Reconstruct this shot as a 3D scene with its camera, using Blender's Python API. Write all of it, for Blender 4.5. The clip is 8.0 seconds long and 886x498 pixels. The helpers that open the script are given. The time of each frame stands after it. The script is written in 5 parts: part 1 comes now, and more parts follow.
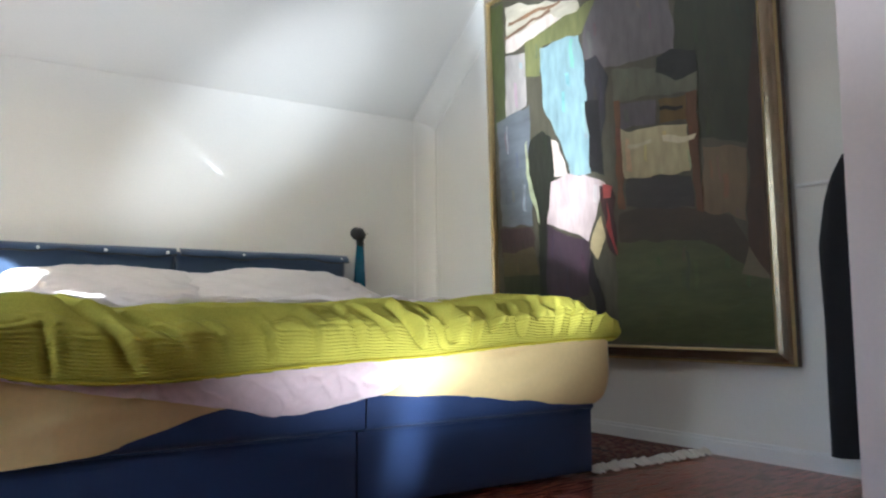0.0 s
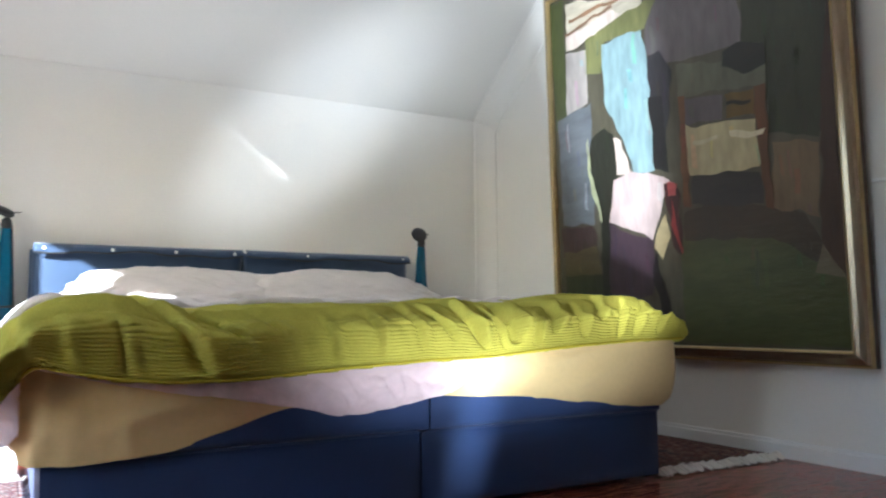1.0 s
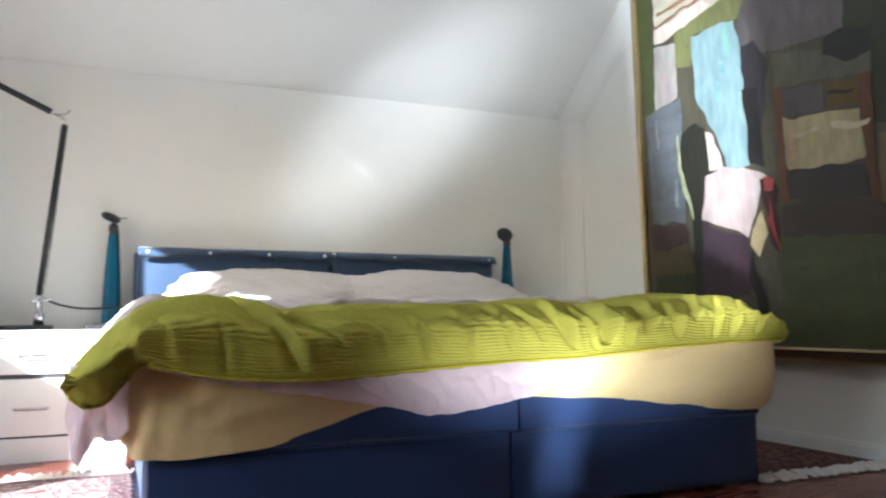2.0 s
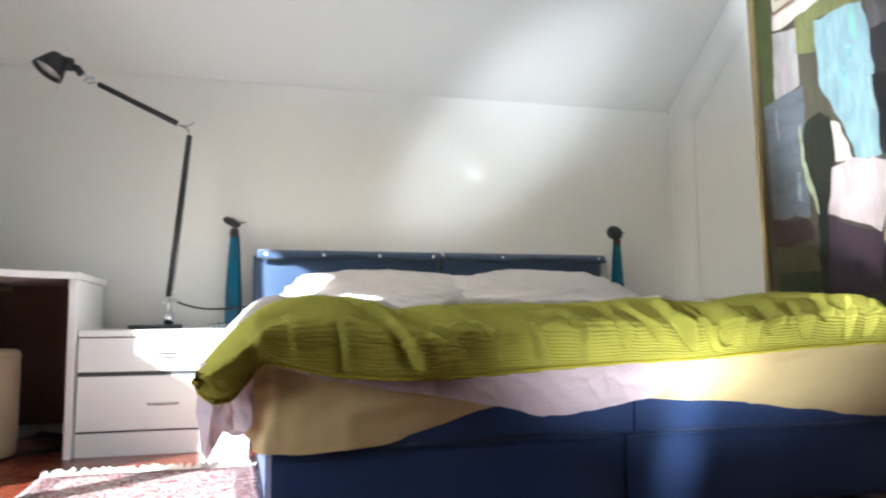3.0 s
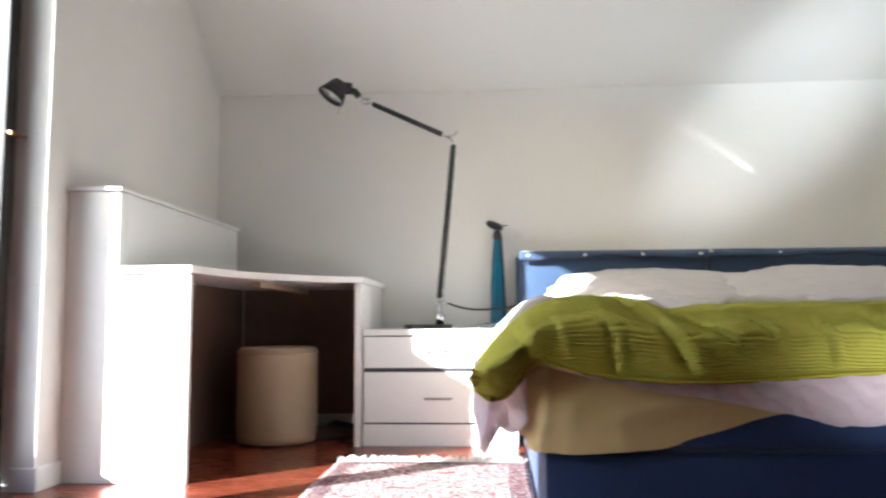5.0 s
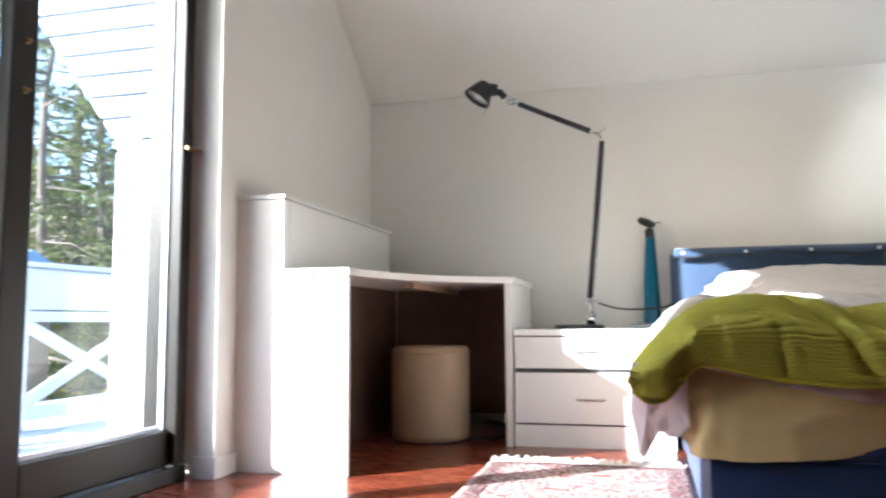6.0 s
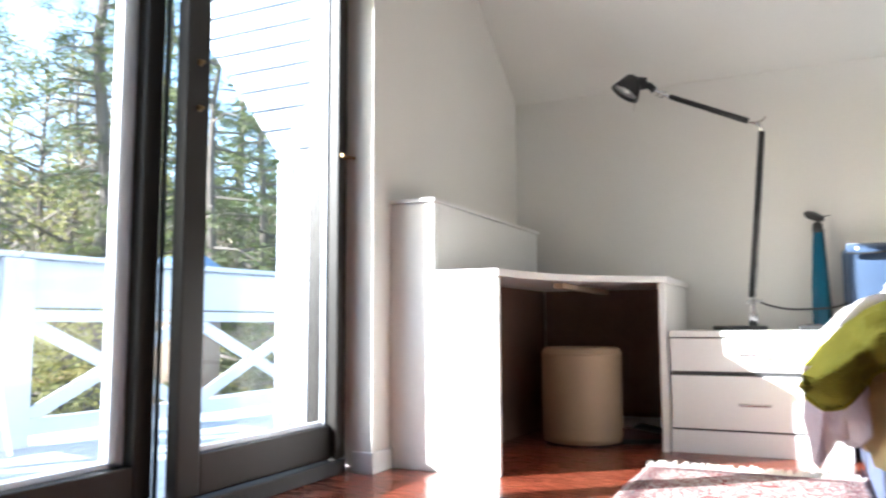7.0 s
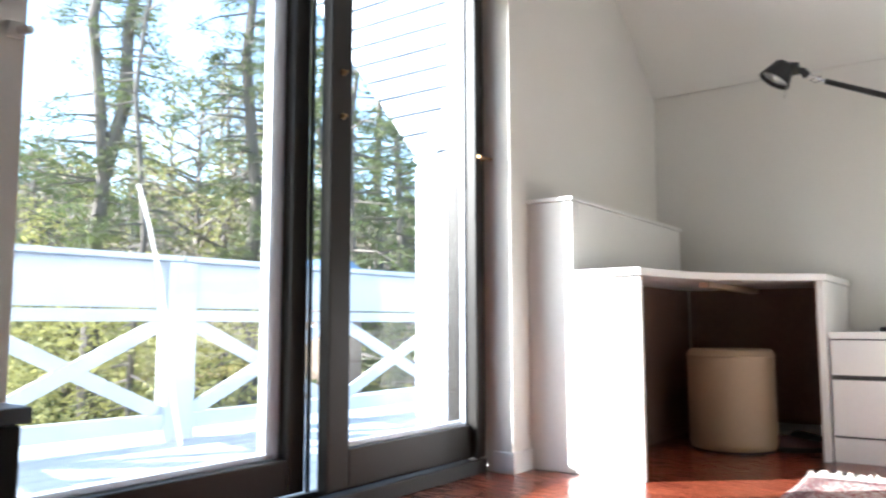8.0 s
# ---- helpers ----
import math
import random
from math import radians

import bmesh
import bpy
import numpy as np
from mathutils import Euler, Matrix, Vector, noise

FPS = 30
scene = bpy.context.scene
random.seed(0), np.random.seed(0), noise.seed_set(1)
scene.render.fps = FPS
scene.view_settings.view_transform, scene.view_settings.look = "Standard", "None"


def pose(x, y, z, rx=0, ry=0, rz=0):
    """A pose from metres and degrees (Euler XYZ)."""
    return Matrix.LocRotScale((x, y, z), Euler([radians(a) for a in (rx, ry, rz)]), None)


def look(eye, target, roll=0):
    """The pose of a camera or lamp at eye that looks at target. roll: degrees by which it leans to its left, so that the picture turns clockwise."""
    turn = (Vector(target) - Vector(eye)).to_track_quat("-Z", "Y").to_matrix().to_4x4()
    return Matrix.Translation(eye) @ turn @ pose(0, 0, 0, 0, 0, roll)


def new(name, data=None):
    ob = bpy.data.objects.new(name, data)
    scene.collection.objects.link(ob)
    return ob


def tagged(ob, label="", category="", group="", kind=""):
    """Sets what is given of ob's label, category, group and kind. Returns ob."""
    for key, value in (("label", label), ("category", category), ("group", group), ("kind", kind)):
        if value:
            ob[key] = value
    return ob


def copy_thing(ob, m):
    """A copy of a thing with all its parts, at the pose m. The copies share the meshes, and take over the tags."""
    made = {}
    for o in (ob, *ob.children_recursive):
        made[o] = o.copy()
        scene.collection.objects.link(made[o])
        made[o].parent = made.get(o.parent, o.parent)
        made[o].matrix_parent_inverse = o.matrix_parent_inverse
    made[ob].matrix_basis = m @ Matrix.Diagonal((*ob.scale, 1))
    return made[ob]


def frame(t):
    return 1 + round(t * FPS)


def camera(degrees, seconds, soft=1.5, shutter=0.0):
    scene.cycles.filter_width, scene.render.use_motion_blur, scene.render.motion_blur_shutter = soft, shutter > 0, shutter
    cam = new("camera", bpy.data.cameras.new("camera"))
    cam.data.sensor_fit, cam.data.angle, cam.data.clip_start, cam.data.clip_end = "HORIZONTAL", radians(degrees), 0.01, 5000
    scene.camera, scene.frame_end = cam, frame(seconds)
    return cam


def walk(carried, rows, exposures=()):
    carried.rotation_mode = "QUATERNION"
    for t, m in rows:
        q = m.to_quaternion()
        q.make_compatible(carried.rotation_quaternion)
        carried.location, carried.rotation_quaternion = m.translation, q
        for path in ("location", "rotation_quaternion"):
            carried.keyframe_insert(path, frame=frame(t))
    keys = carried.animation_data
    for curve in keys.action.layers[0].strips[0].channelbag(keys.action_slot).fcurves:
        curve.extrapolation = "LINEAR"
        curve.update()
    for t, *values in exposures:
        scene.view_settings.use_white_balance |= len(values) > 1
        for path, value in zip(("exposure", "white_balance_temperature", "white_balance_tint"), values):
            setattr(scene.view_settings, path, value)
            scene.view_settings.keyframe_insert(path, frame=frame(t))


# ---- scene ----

# camera and walk: a low camera that turns to its left on the spot
cam = camera(60.3, 8.0, soft=2.2, shutter=0.6)
REACH, EYE_HEIGHT = 0.0935, 0.528


def standing(yaw, pitch, roll):
    a = radians(yaw)
    return pose(-math.sin(a) * REACH, math.cos(a) * REACH, EYE_HEIGHT, 90 + pitch, roll, yaw)


walk(cam, [
    (0.0, standing(-33.84, 5.16, 0.40)), (0.5, standing(-31.87, 5.19, 0.42)), (1.0, standing(-29.35, 5.21, 0.42)),
    (1.5, standing(-26.49, 5.25, 0.42)), (3.0, standing(-15.10, 5.33, 0.40)), (3.5, standing(-11.01, 5.37, 0.38)),
    (4.0, standing(-6.28, 5.40, 0.38)), (4.5, standing(-1.38, 5.45, 0.38)), (6.0, standing(14.80, 5.55, 0.36)),
    (6.5, standing(20.02, 5.60, 0.32)), (7.0, standing(25.63, 5.65, 0.25)), (7.5, standing(30.59, 5.68, 0.18)),
    (8.0, standing(35.66, 5.70, 0.12)),
], exposures=[(0.0, 2.5, 5400, 7), (4.5, 2.5, 5580, 7), (8.0, 2.5, 5700, 7)])

# world, sun, large lights
SUN_AZIMUTH = radians(40.4)      # the way the light travels over the plan
SUN_HEIGHT = radians(21.5)
world = bpy.data.worlds.new("world")
scene.world = world
world.use_nodes = True
wn, wl = world.node_tree.nodes, world.node_tree.links
wn.clear()
sky = wn.new("ShaderNodeTexSky")
sky.sky_type, sky.sun_disc = "NISHITA", False
sky.sun_elevation, sky.sun_rotation = SUN_HEIGHT, radians(230)
back = wn.new("ShaderNodeBackground")
back.inputs["Strength"].default_value = 0.15
wl.new(sky.outputs[0], back.inputs[0])
wl.new(back.outputs[0], wn.new("ShaderNodeOutputWorld").inputs[0])

sun = new("sun", bpy.data.lights.new("sun", "SUN"))
sun.data.energy, sun.data.angle, sun.data.color = 5.0, radians(0.6), (1.0, 0.96, 0.90)
way = Vector((math.cos(SUN_AZIMUTH) * math.cos(SUN_HEIGHT), math.sin(SUN_AZIMUTH) * math.cos(SUN_HEIGHT), -math.sin(SUN_HEIGHT)))
sun.matrix_world = Matrix.Translation((-6, -5, 6)) @ way.to_track_quat("-Z", "Y").to_matrix().to_4x4()


def standin_glint(name, eye, target, degrees, wide, high, watts, roll=0.0, blend=1.0, size=0.07):
    """An added spot lamp standing in for sunlight thrown back into the room."""
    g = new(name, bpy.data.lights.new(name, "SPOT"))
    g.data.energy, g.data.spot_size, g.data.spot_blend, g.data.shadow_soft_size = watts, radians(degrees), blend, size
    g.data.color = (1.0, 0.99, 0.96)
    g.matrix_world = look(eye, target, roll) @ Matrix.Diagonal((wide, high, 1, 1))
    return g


# made-up lamp positions; nothing that reflects is built there
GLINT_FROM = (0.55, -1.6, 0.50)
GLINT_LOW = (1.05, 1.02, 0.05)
standin_glint("standin_glint_wall", GLINT_FROM, (1.45, 4.0, 1.60), 21, 1.0, 0.44, 112, 45)
standin_glint("standin_glint_slope", GLINT_FROM, (1.78, 3.9, 1.80), 16, 1.0, 0.70, 30, 45)
standin_glint("standin_glint_wall_low", GLINT_FROM, (0.97, 4.0, 1.24), 10, 1.0, 0.55, 22, 25)
standin_glint("standin_glint_streak", GLINT_FROM, (1.04, 4.0, 1.475), 6.8, 1.0, 0.034, 105, -36, 1.0, 0.012)
standin_glint("standin_glint_streak_end", GLINT_FROM, (1.26, 4.0, 1.315), 1.8, 1.0, 0.13, 300, -38, 1.0, 0.012)
# broad fill lamp added to brighten the sloping ceiling
standin_glint("added_ceiling_fill", GLINT_FROM, (1.3, 2.3, 2.75), 76, 1.0, 0.55, 118, 0)
standin_glint("standin_glint_painting", (0.2, 0.2, 0.2), (2.53, 2.86, 1.62), 27, 0.36, 1.25, 370, 8)
standin_glint("standin_glint_bed", GLINT_LOW, (1.22, 1.86, 0.42), 80, 1.0, 0.38, 11.5, -4)
standin_glint("standin_glint_bed_core", GLINT_LOW, (1.22, 1.93, 0.40), 27, 1.0, 0.46, 13.0, 4)
standin_glint("standin_glint_base", GLINT_LOW, (1.20, 1.95, 0.22), 36, 0.17, 0.80, 17.0, -14)


# ---------------------------------------------------------------- materials
def material(name, colour, rough=0.6, metal=0.0, vary=0.08, scale=6.0, fine=60.0, bump=0.0, bump_scale=90.0, sheen=0.0, coat=0.0, stretch=(1, 1, 1), spec=0.5):
    """A surface with large stains and fine grain, at real-world size."""
    m = bpy.data.materials.new(name)
    m.use_nodes = True
    n, l = m.node_tree.nodes, m.node_tree.links
    b = n["Principled BSDF"]
    tc = n.new("ShaderNodeTexCoord")
    mp = n.new("ShaderNodeMapping")
    mp.inputs["Scale"].default_value = stretch
    l.new(tc.outputs["Object"], mp.inputs["Vector"])
    big, small = n.new("ShaderNodeTexNoise"), n.new("ShaderNodeTexNoise")
    big.inputs["Scale"].default_value, big.inputs["Detail"].default_value = scale, 4
    small.inputs["Scale"].default_value, small.inputs["Detail"].default_value = fine, 3
    add = n.new("ShaderNodeMath")
    add.operation = "ADD"
    l.new(mp.outputs[0], big.inputs["Vector"])
    l.new(mp.outputs[0], small.inputs["Vector"])
    l.new(big.outputs["Fac"], add.inputs[0])
    l.new(small.outputs["Fac"], add.inputs[1])
    ramp = n.new("ShaderNodeMapRange")
    ramp.inputs["From Min"].default_value, ramp.inputs["From Max"].default_value = 0.6, 1.4
    ramp.inputs["To Min"].default_value, ramp.inputs["To Max"].default_value = 1 - vary, 1 + vary
    l.new(add.outputs[0], ramp.inputs["Value"])
    mul = n.new("ShaderNodeVectorMath")
    mul.operation = "SCALE"
    mul.inputs[0].default_value = colour[:3]
    l.new(ramp.outputs[0], mul.inputs["Scale"])
    l.new(mul.outputs[0], b.inputs["Base Color"])
    rr = n.new("ShaderNodeMapRange")
    rr.inputs["To Min"].default_value, rr.inputs["To Max"].default_value = max(0.02, rough - 0.08), min(1, rough + 0.08)
    l.new(small.outputs["Fac"], rr.inputs["Value"])
    l.new(rr.outputs[0], b.inputs["Roughness"])
    b.inputs["Metallic"].default_value = metal
    b.inputs["Sheen Weight"].default_value = sheen
    b.inputs["Coat Weight"].default_value = coat
    b.inputs["Specular IOR Level"].default_value = spec
    if bump:
        bt, bp = n.new("ShaderNodeTexNoise"), n.new("ShaderNodeBump")
        bt.inputs["Scale"].default_value, bt.inputs["Detail"].default_value = bump_scale, 5
        l.new(mp.outputs[0], bt.inputs["Vector"])
        bp.inputs["Strength"].default_value, bp.inputs["Distance"].default_value = bump, 0.004
        l.new(bt.outputs["Fac"], bp.inputs["Height"])
        l.new(bp.outputs[0], b.inputs["Normal"])
    return m


def glass_material(name, tint=(1, 1, 1), rough=0.0):
    m = bpy.data.materials.new(name)
    m.use_nodes = True
    n, l = m.node_tree.nodes, m.node_tree.links
    n.clear()
    clear, gloss, mix, lw = n.new("ShaderNodeBsdfTransparent"), n.new("ShaderNodeBsdfGlossy"), n.new("ShaderNodeMixShader"), n.new("ShaderNodeLayerWeight")
    clear.inputs["Color"].default_value = (*tint, 1)
    gloss.inputs["Roughness"].default_value = rough
    lw.inputs["Blend"].default_value = 0.5
    power, fac = n.new("ShaderNodeMath"), n.new("ShaderNodeMath")
    power.operation, fac.operation = "POWER", "MULTIPLY_ADD"
    power.inputs[1].default_value = 5
    fac.inputs[1].default_value, fac.inputs[2].default_value = 0.9, 0.03
    l.new(lw.outputs["Facing"], power.inputs[0])
    l.new(power.outputs[0], fac.inputs[0])
    l.new(fac.outputs[0], mix.inputs[0])
    l.new(clear.outputs[0], mix.inputs[1])
    l.new(gloss.outputs[0], mix.inputs[2])
    l.new(mix.outputs[0], n.new("ShaderNodeOutputMaterial").inputs[0])
    return m


def plank_material(name, dark, light, rough):
    """Narrow reddish strips of varnished wood with grain along x."""
    m = material(name, dark, rough, vary=0.25, scale=3, fine=40, stretch=(0.25, 3, 1), coat=0.15, spec=0.35)
    n, l = m.node_tree.nodes, m.node_tree.links
    b = n["Principled BSDF"]
    tc, br = n.new("ShaderNodeTexCoord"), n.new("ShaderNodeTexBrick")
    br.inputs["Scale"].default_value = 1.0
    br.inputs["Brick Width"].default_value, br.inputs["Row Height"].default_value = 0.9, 0.07
    br.inputs["Mortar Size"].default_value = 0.0012
    br.inputs["Color1"].default_value, br.inputs["Color2"].default_value = (*dark, 1), (*light, 1)
    br.inputs["Mortar"].default_value = (0.01, 0.004, 0.003, 1)
    l.new(tc.outputs["Object"], br.inputs["Vector"])
    mul = next(k for k in n if k.bl_idname == "ShaderNodeVectorMath")
    l.new(br.outputs["Color"], mul.inputs[0])
    return m


PLASTER = material("plaster", (0.78, 0.76, 0.71), 0.85, vary=0.03, scale=2.0, fine=120, bump=0.12, bump_scale=220)
PINKWALL = material("pale_pink_wall_paint", (0.82, 0.72, 0.71), 0.7, vary=0.03, scale=2)
TRIM = material("trim_paint", (0.80, 0.80, 0.78), 0.45, vary=0.03)
FLOOR = plank_material("floor_wood", (0.16, 0.034, 0.017), (0.22, 0.052, 0.024), 0.27)
LACQUER = material("white_lacquer", (0.80, 0.79, 0.76), 0.38, vary=0.025, scale=3)
LACQUER_GAP_SHADE = material("lacquer_shadow_gap", (0.05, 0.05, 0.05), 0.7)
NAVY = material("navy_upholstery", (0.009, 0.032, 0.115), 0.75, vary=0.18, scale=8, fine=300, bump=0.25, bump_scale=700, sheen=0.3)
HEADCLOTH = material("blue_headboard_cloth", (0.017, 0.044, 0.100), 0.7, vary=0.14, scale=8, fine=300, bump=0.25, bump_scale=700, sheen=0.5)
SHEET = material("yellow_jersey_sheet", (0.77, 0.575, 0.27), 0.85, vary=0.05, scale=7, bump=0.1, bump_scale=500, sheen=0.15)
QUILT = material("lime_quilt", (0.45, 0.41, 0.065), 0.9, vary=0.16, scale=9, fine=200, bump=0.2, bump_scale=500, spec=0.15)
QUILT_TRIM = material("quilt_piping", (0.46, 0.38, 0.02), 0.8, vary=0.06)
PINK = material("pink_cotton", (0.86, 0.70, 0.71), 0.85, vary=0.06, scale=12, bump=0.2, bump_scale=300)
LINEN = material("white_cotton", (0.66, 0.60, 0.56), 0.85, vary=0.04, scale=10, bump=0.15, bump_scale=350)


def translucent(m, share):
    """Thin cloth that lets some sunlight through."""
    n, l = m.node_tree.nodes, m.node_tree.links
    b = n["Principled BSDF"]
    t, mx = n.new("ShaderNodeBsdfTranslucent"), n.new("ShaderNodeMixShader")
    mx.inputs[0].default_value = share
    l.new(next(k for k in n if k.bl_idname == "ShaderNodeVectorMath").outputs[0], t.inputs["Color"])
    l.new(b.outputs[0], mx.inputs[1])
    l.new(t.outputs[0], mx.inputs[2])
    l.new(mx.outputs[0], n["Material Output"].inputs[0])


translucent(PINK, 0.35)
# paler copy of the pink cotton, so the hanging drop looks lit through
DROP = material("lit_thin_pink_cotton", (0.90, 0.80, 0.81), 0.85, vary=0.05, scale=12, bump=0.2, bump_scale=300)
translucent(DROP, 0.6)
BLACK = material("black_metal", (0.012, 0.012, 0.013), 0.4, vary=0.1)
RUBBER = material("black_plastic", (0.015, 0.015, 0.015), 0.55)
STEEL = material("brushed_steel", (0.60, 0.60, 0.60), 0.25, metal=1.0, vary=0.05)
BRASS = material("brass", (0.30, 0.20, 0.10), 0.35, metal=1.0, vary=0.08)
SHADE_IN = material("lamp_shade_inside", (0.85, 0.85, 0.83), 0.5)
BLUEGLASS = material("blue_lamp_glass", (0.010, 0.095, 0.165), 0.18, vary=0.15, scale=12, coat=0.6)
FRAME_WOOD = material("dark_door_frame", (0.018, 0.015, 0.012), 0.4, vary=0.2, scale=4, stretch=(1, 1, 0.2), spec=0.3)
FRAME_BLACK = material("black_door_seal", (0.012, 0.012, 0.012), 0.5)
FRAME_ALU = material("outer_frame_aluminium", (0.62, 0.66, 0.72), 0.4, vary=0.04)
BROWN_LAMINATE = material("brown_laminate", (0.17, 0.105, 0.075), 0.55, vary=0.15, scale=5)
CREAM = material("cream_vinyl", (0.42, 0.32, 0.21), 0.6, vary=0.05, bump=0.1)
COAT = material("black_wool", (0.008, 0.008, 0.012), 0.95, vary=0.2, bump=0.3, bump_scale=400)
GILT = material("gilt_frame", (0.36, 0.29, 0.20), 0.24, metal=0.85, vary=0.10, scale=5, fine=30)
GILT_BEAD = material("gilt_bead", (0.52, 0.40, 0.20), 0.35, metal=0.8, vary=0.15, scale=8, fine=60)
GILT_DARK = material("dark_frame_rim", (0.055, 0.03, 0.018), 0.4, vary=0.2)
WHITEWOOD = material("white_painted_timber", (0.40, 0.45, 0.52), 0.6, vary=0.07, scale=5)
DECK = material("deck_paint", (0.34, 0.38, 0.42), 0.65, vary=0.15, scale=5, stretch=(1, 0.2, 1))
GLASS = glass_material("door_glass")
SIDING_SHADE = material("siding_gap_shade", (0.05, 0.055, 0.06), 0.8)
# translucent white, so the line on the glass shows as a bright reflection
REFLECTION_WHITE = material("translucent_reflection_white", (0.9, 0.9, 0.9), 0.5)
translucent(REFLECTION_WHITE, 0.7)


# ---------------------------------------------------------------- building helpers
def mesh_of(bm, name):
    me = bpy.data.meshes.new(name)
    bmesh.ops.recalc_face_normals(bm, faces=bm.faces)
    bm.to_mesh(me)
    bm.free()
    return me


def add_box(bm, x0, y0, z0, x1, y1, z1, bevel=0.0, seg=2):
    t = bmesh.new()
    bmesh.ops.create_cube(t, size=1)
    bmesh.ops.scale(t, vec=(abs(x1 - x0), abs(y1 - y0), abs(z1 - z0)), verts=t.verts)
    bmesh.ops.translate(t, vec=((x0 + x1) / 2, (y0 + y1) / 2, (z0 + z1) / 2), verts=t.verts)
    if bevel:
        bmesh.ops.bevel(t, geom=t.edges[:], offset=bevel, segments=seg, affect="EDGES", profile=0.6)
    tmp = bpy.data.meshes.new("tmp")
    t.to_mesh(tmp)
    t.free()
    bm.from_mesh(tmp)
    bpy.data.meshes.remove(tmp)
    return bm


def box(x0, y0, z0, x1, y1, z1, bevel=0.0, seg=2):
    return add_box(bmesh.new(), x0, y0, z0, x1, y1, z1, bevel, seg)


def add_rod(bm, a, b, r0, r1=None, n=12):
    a, b = Vector(a), Vector(b)
    r1 = r0 if r1 is None else r1
    q = (b - a).to_track_quat("Z", "Y").to_matrix()
    rings = []
    for p, r in ((a, r0), (b, r1)):
        rings.append([bm.verts.new(p + q @ Vector((math.cos(2 * math.pi * i / n) * r, math.sin(2 * math.pi * i / n) * r, 0))) for i in range(n)])
    for i in range(n):
        bm.faces.new((rings[0][i], rings[0][(i + 1) % n], rings[1][(i + 1) % n], rings[1][i]))
    bm.faces.new(rings[0][::-1])
    bm.faces.new(rings[1])
    return bm


def rod(a, b, r0, r1=None, n=12):
    return add_rod(bmesh.new(), a, b, r0, r1, n)


def tube(points, r, n=8):
    """A bent cable or wire through the points."""
    bm = bmesh.new()
    pts = [Vector(p) for p in points]
    rings = []
    for i, p in enumerate(pts):
        d = (pts[min(i + 1, len(pts) - 1)] - pts[max(i - 1, 0)]).normalized()
        q = d.to_track_quat("Z", "Y").to_matrix()
        rings.append([bm.verts.new(p + q @ Vector((math.cos(2 * math.pi * k / n) * r, math.sin(2 * math.pi * k / n) * r, 0))) for k in range(n)])
    for a, b in zip(rings, rings[1:]):
        for k in range(n):
            bm.faces.new((a[k], a[(k + 1) % n], b[(k + 1) % n], b[k]))
    bm.faces.new(rings[0][::-1])
    bm.faces.new(rings[-1])
    return bm


def lathe(profile, n=48, cx=0, cy=0):
    bm = bmesh.new()
    rings = [[bm.verts.new((cx + r * math.cos(2 * math.pi * k / n), cy + r * math.sin(2 * math.pi * k / n), z)) for k in range(n)] for r, z in profile]
    for a, b in zip(rings, rings[1:]):
        for k in range(n):
            bm.faces.new((a[k], a[(k + 1) % n], b[(k + 1) % n], b[k]))
    bm.faces.new(rings[0][::-1])
    bm.faces.new(rings[-1])
    return bm


def prism(outline, z0, z1, bevel=0.0):
    """A slab with the given plan."""
    bm = bmesh.new()
    low = [bm.verts.new((x, y, z0)) for x, y in outline]
    top = [bm.verts.new((x, y, z1)) for x, y in outline]
    k = len(outline)
    for i in range(k):
        bm.faces.new((low[i], low[(i + 1) % k], top[(i + 1) % k], top[i]))
    bm.faces.new(low[::-1])
    bm.faces.new(top)
    if bevel:
        bmesh.ops.bevel(bm, geom=bm.edges[:], offset=bevel, segments=2, affect="EDGES")
    return bm


def grid_mesh(fn, nu, nv):
    """A sheet from fn(u, v), u and v from 0 to 1."""
    verts = [fn(i / nu, j / nv) for j in range(nv + 1) for i in range(nu + 1)]
    w = nu + 1
    faces = [(j * w + i, j * w + i + 1, (j + 1) * w + i + 1, (j + 1) * w + i) for j in range(nv) for i in range(nu)]
    me = bpy.data.meshes.new("sheet")
    me.from_pydata(verts, [], faces)
    bm = bmesh.new()
    bm.from_mesh(me)
    bpy.data.meshes.remove(me)
    return bm


def part(name, bm, mat, parent=None, label="", smooth=False):
    ob = new(name, mesh_of(bm, name))
    ob.data.materials.append(mat)
    if smooth:
        ob.data.polygons.foreach_set("use_smooth", [True] * len(ob.data.polygons))
    if parent is not None:
        ob.parent = parent
    return tagged(ob, label)


def thing(name, label, category, group="", at=(0, 0, 0)):
    ob = new(name)
    ob.location = at
    ob.empty_display_size = 0.1
    return tagged(ob, label, category, group)


def structure(name, bm, mat, label, category):
    return tagged(part(name, bm, mat), label, category, kind="structure")


def thick(ob, t, offset=-1.0):
    s = ob.modifiers.new("thickness", "SOLIDIFY")
    s.thickness, s.offset = t, offset
    return ob


def curve_at(xs, ys, x):
    return float(np.interp(x, xs, ys))


def wob(x, y, z=0.0, s=1.0):
    return noise.noise(Vector((x * s, y * s, z * s)))


# ---------------------------------------------------------------- the room
WEST, EAST, NORTH, SOUTH = -1.474, 2.586, 4.019, -5.0
KNEE, HIGH = 1.742, 2.75          # the back wall's height, and the flat ceiling
DOOR_S, DOOR_N, DOOR_TOP = 0.735, 2.480, 1.95
SLOPE_END = NORTH - (HIGH - KNEE) / 0.75

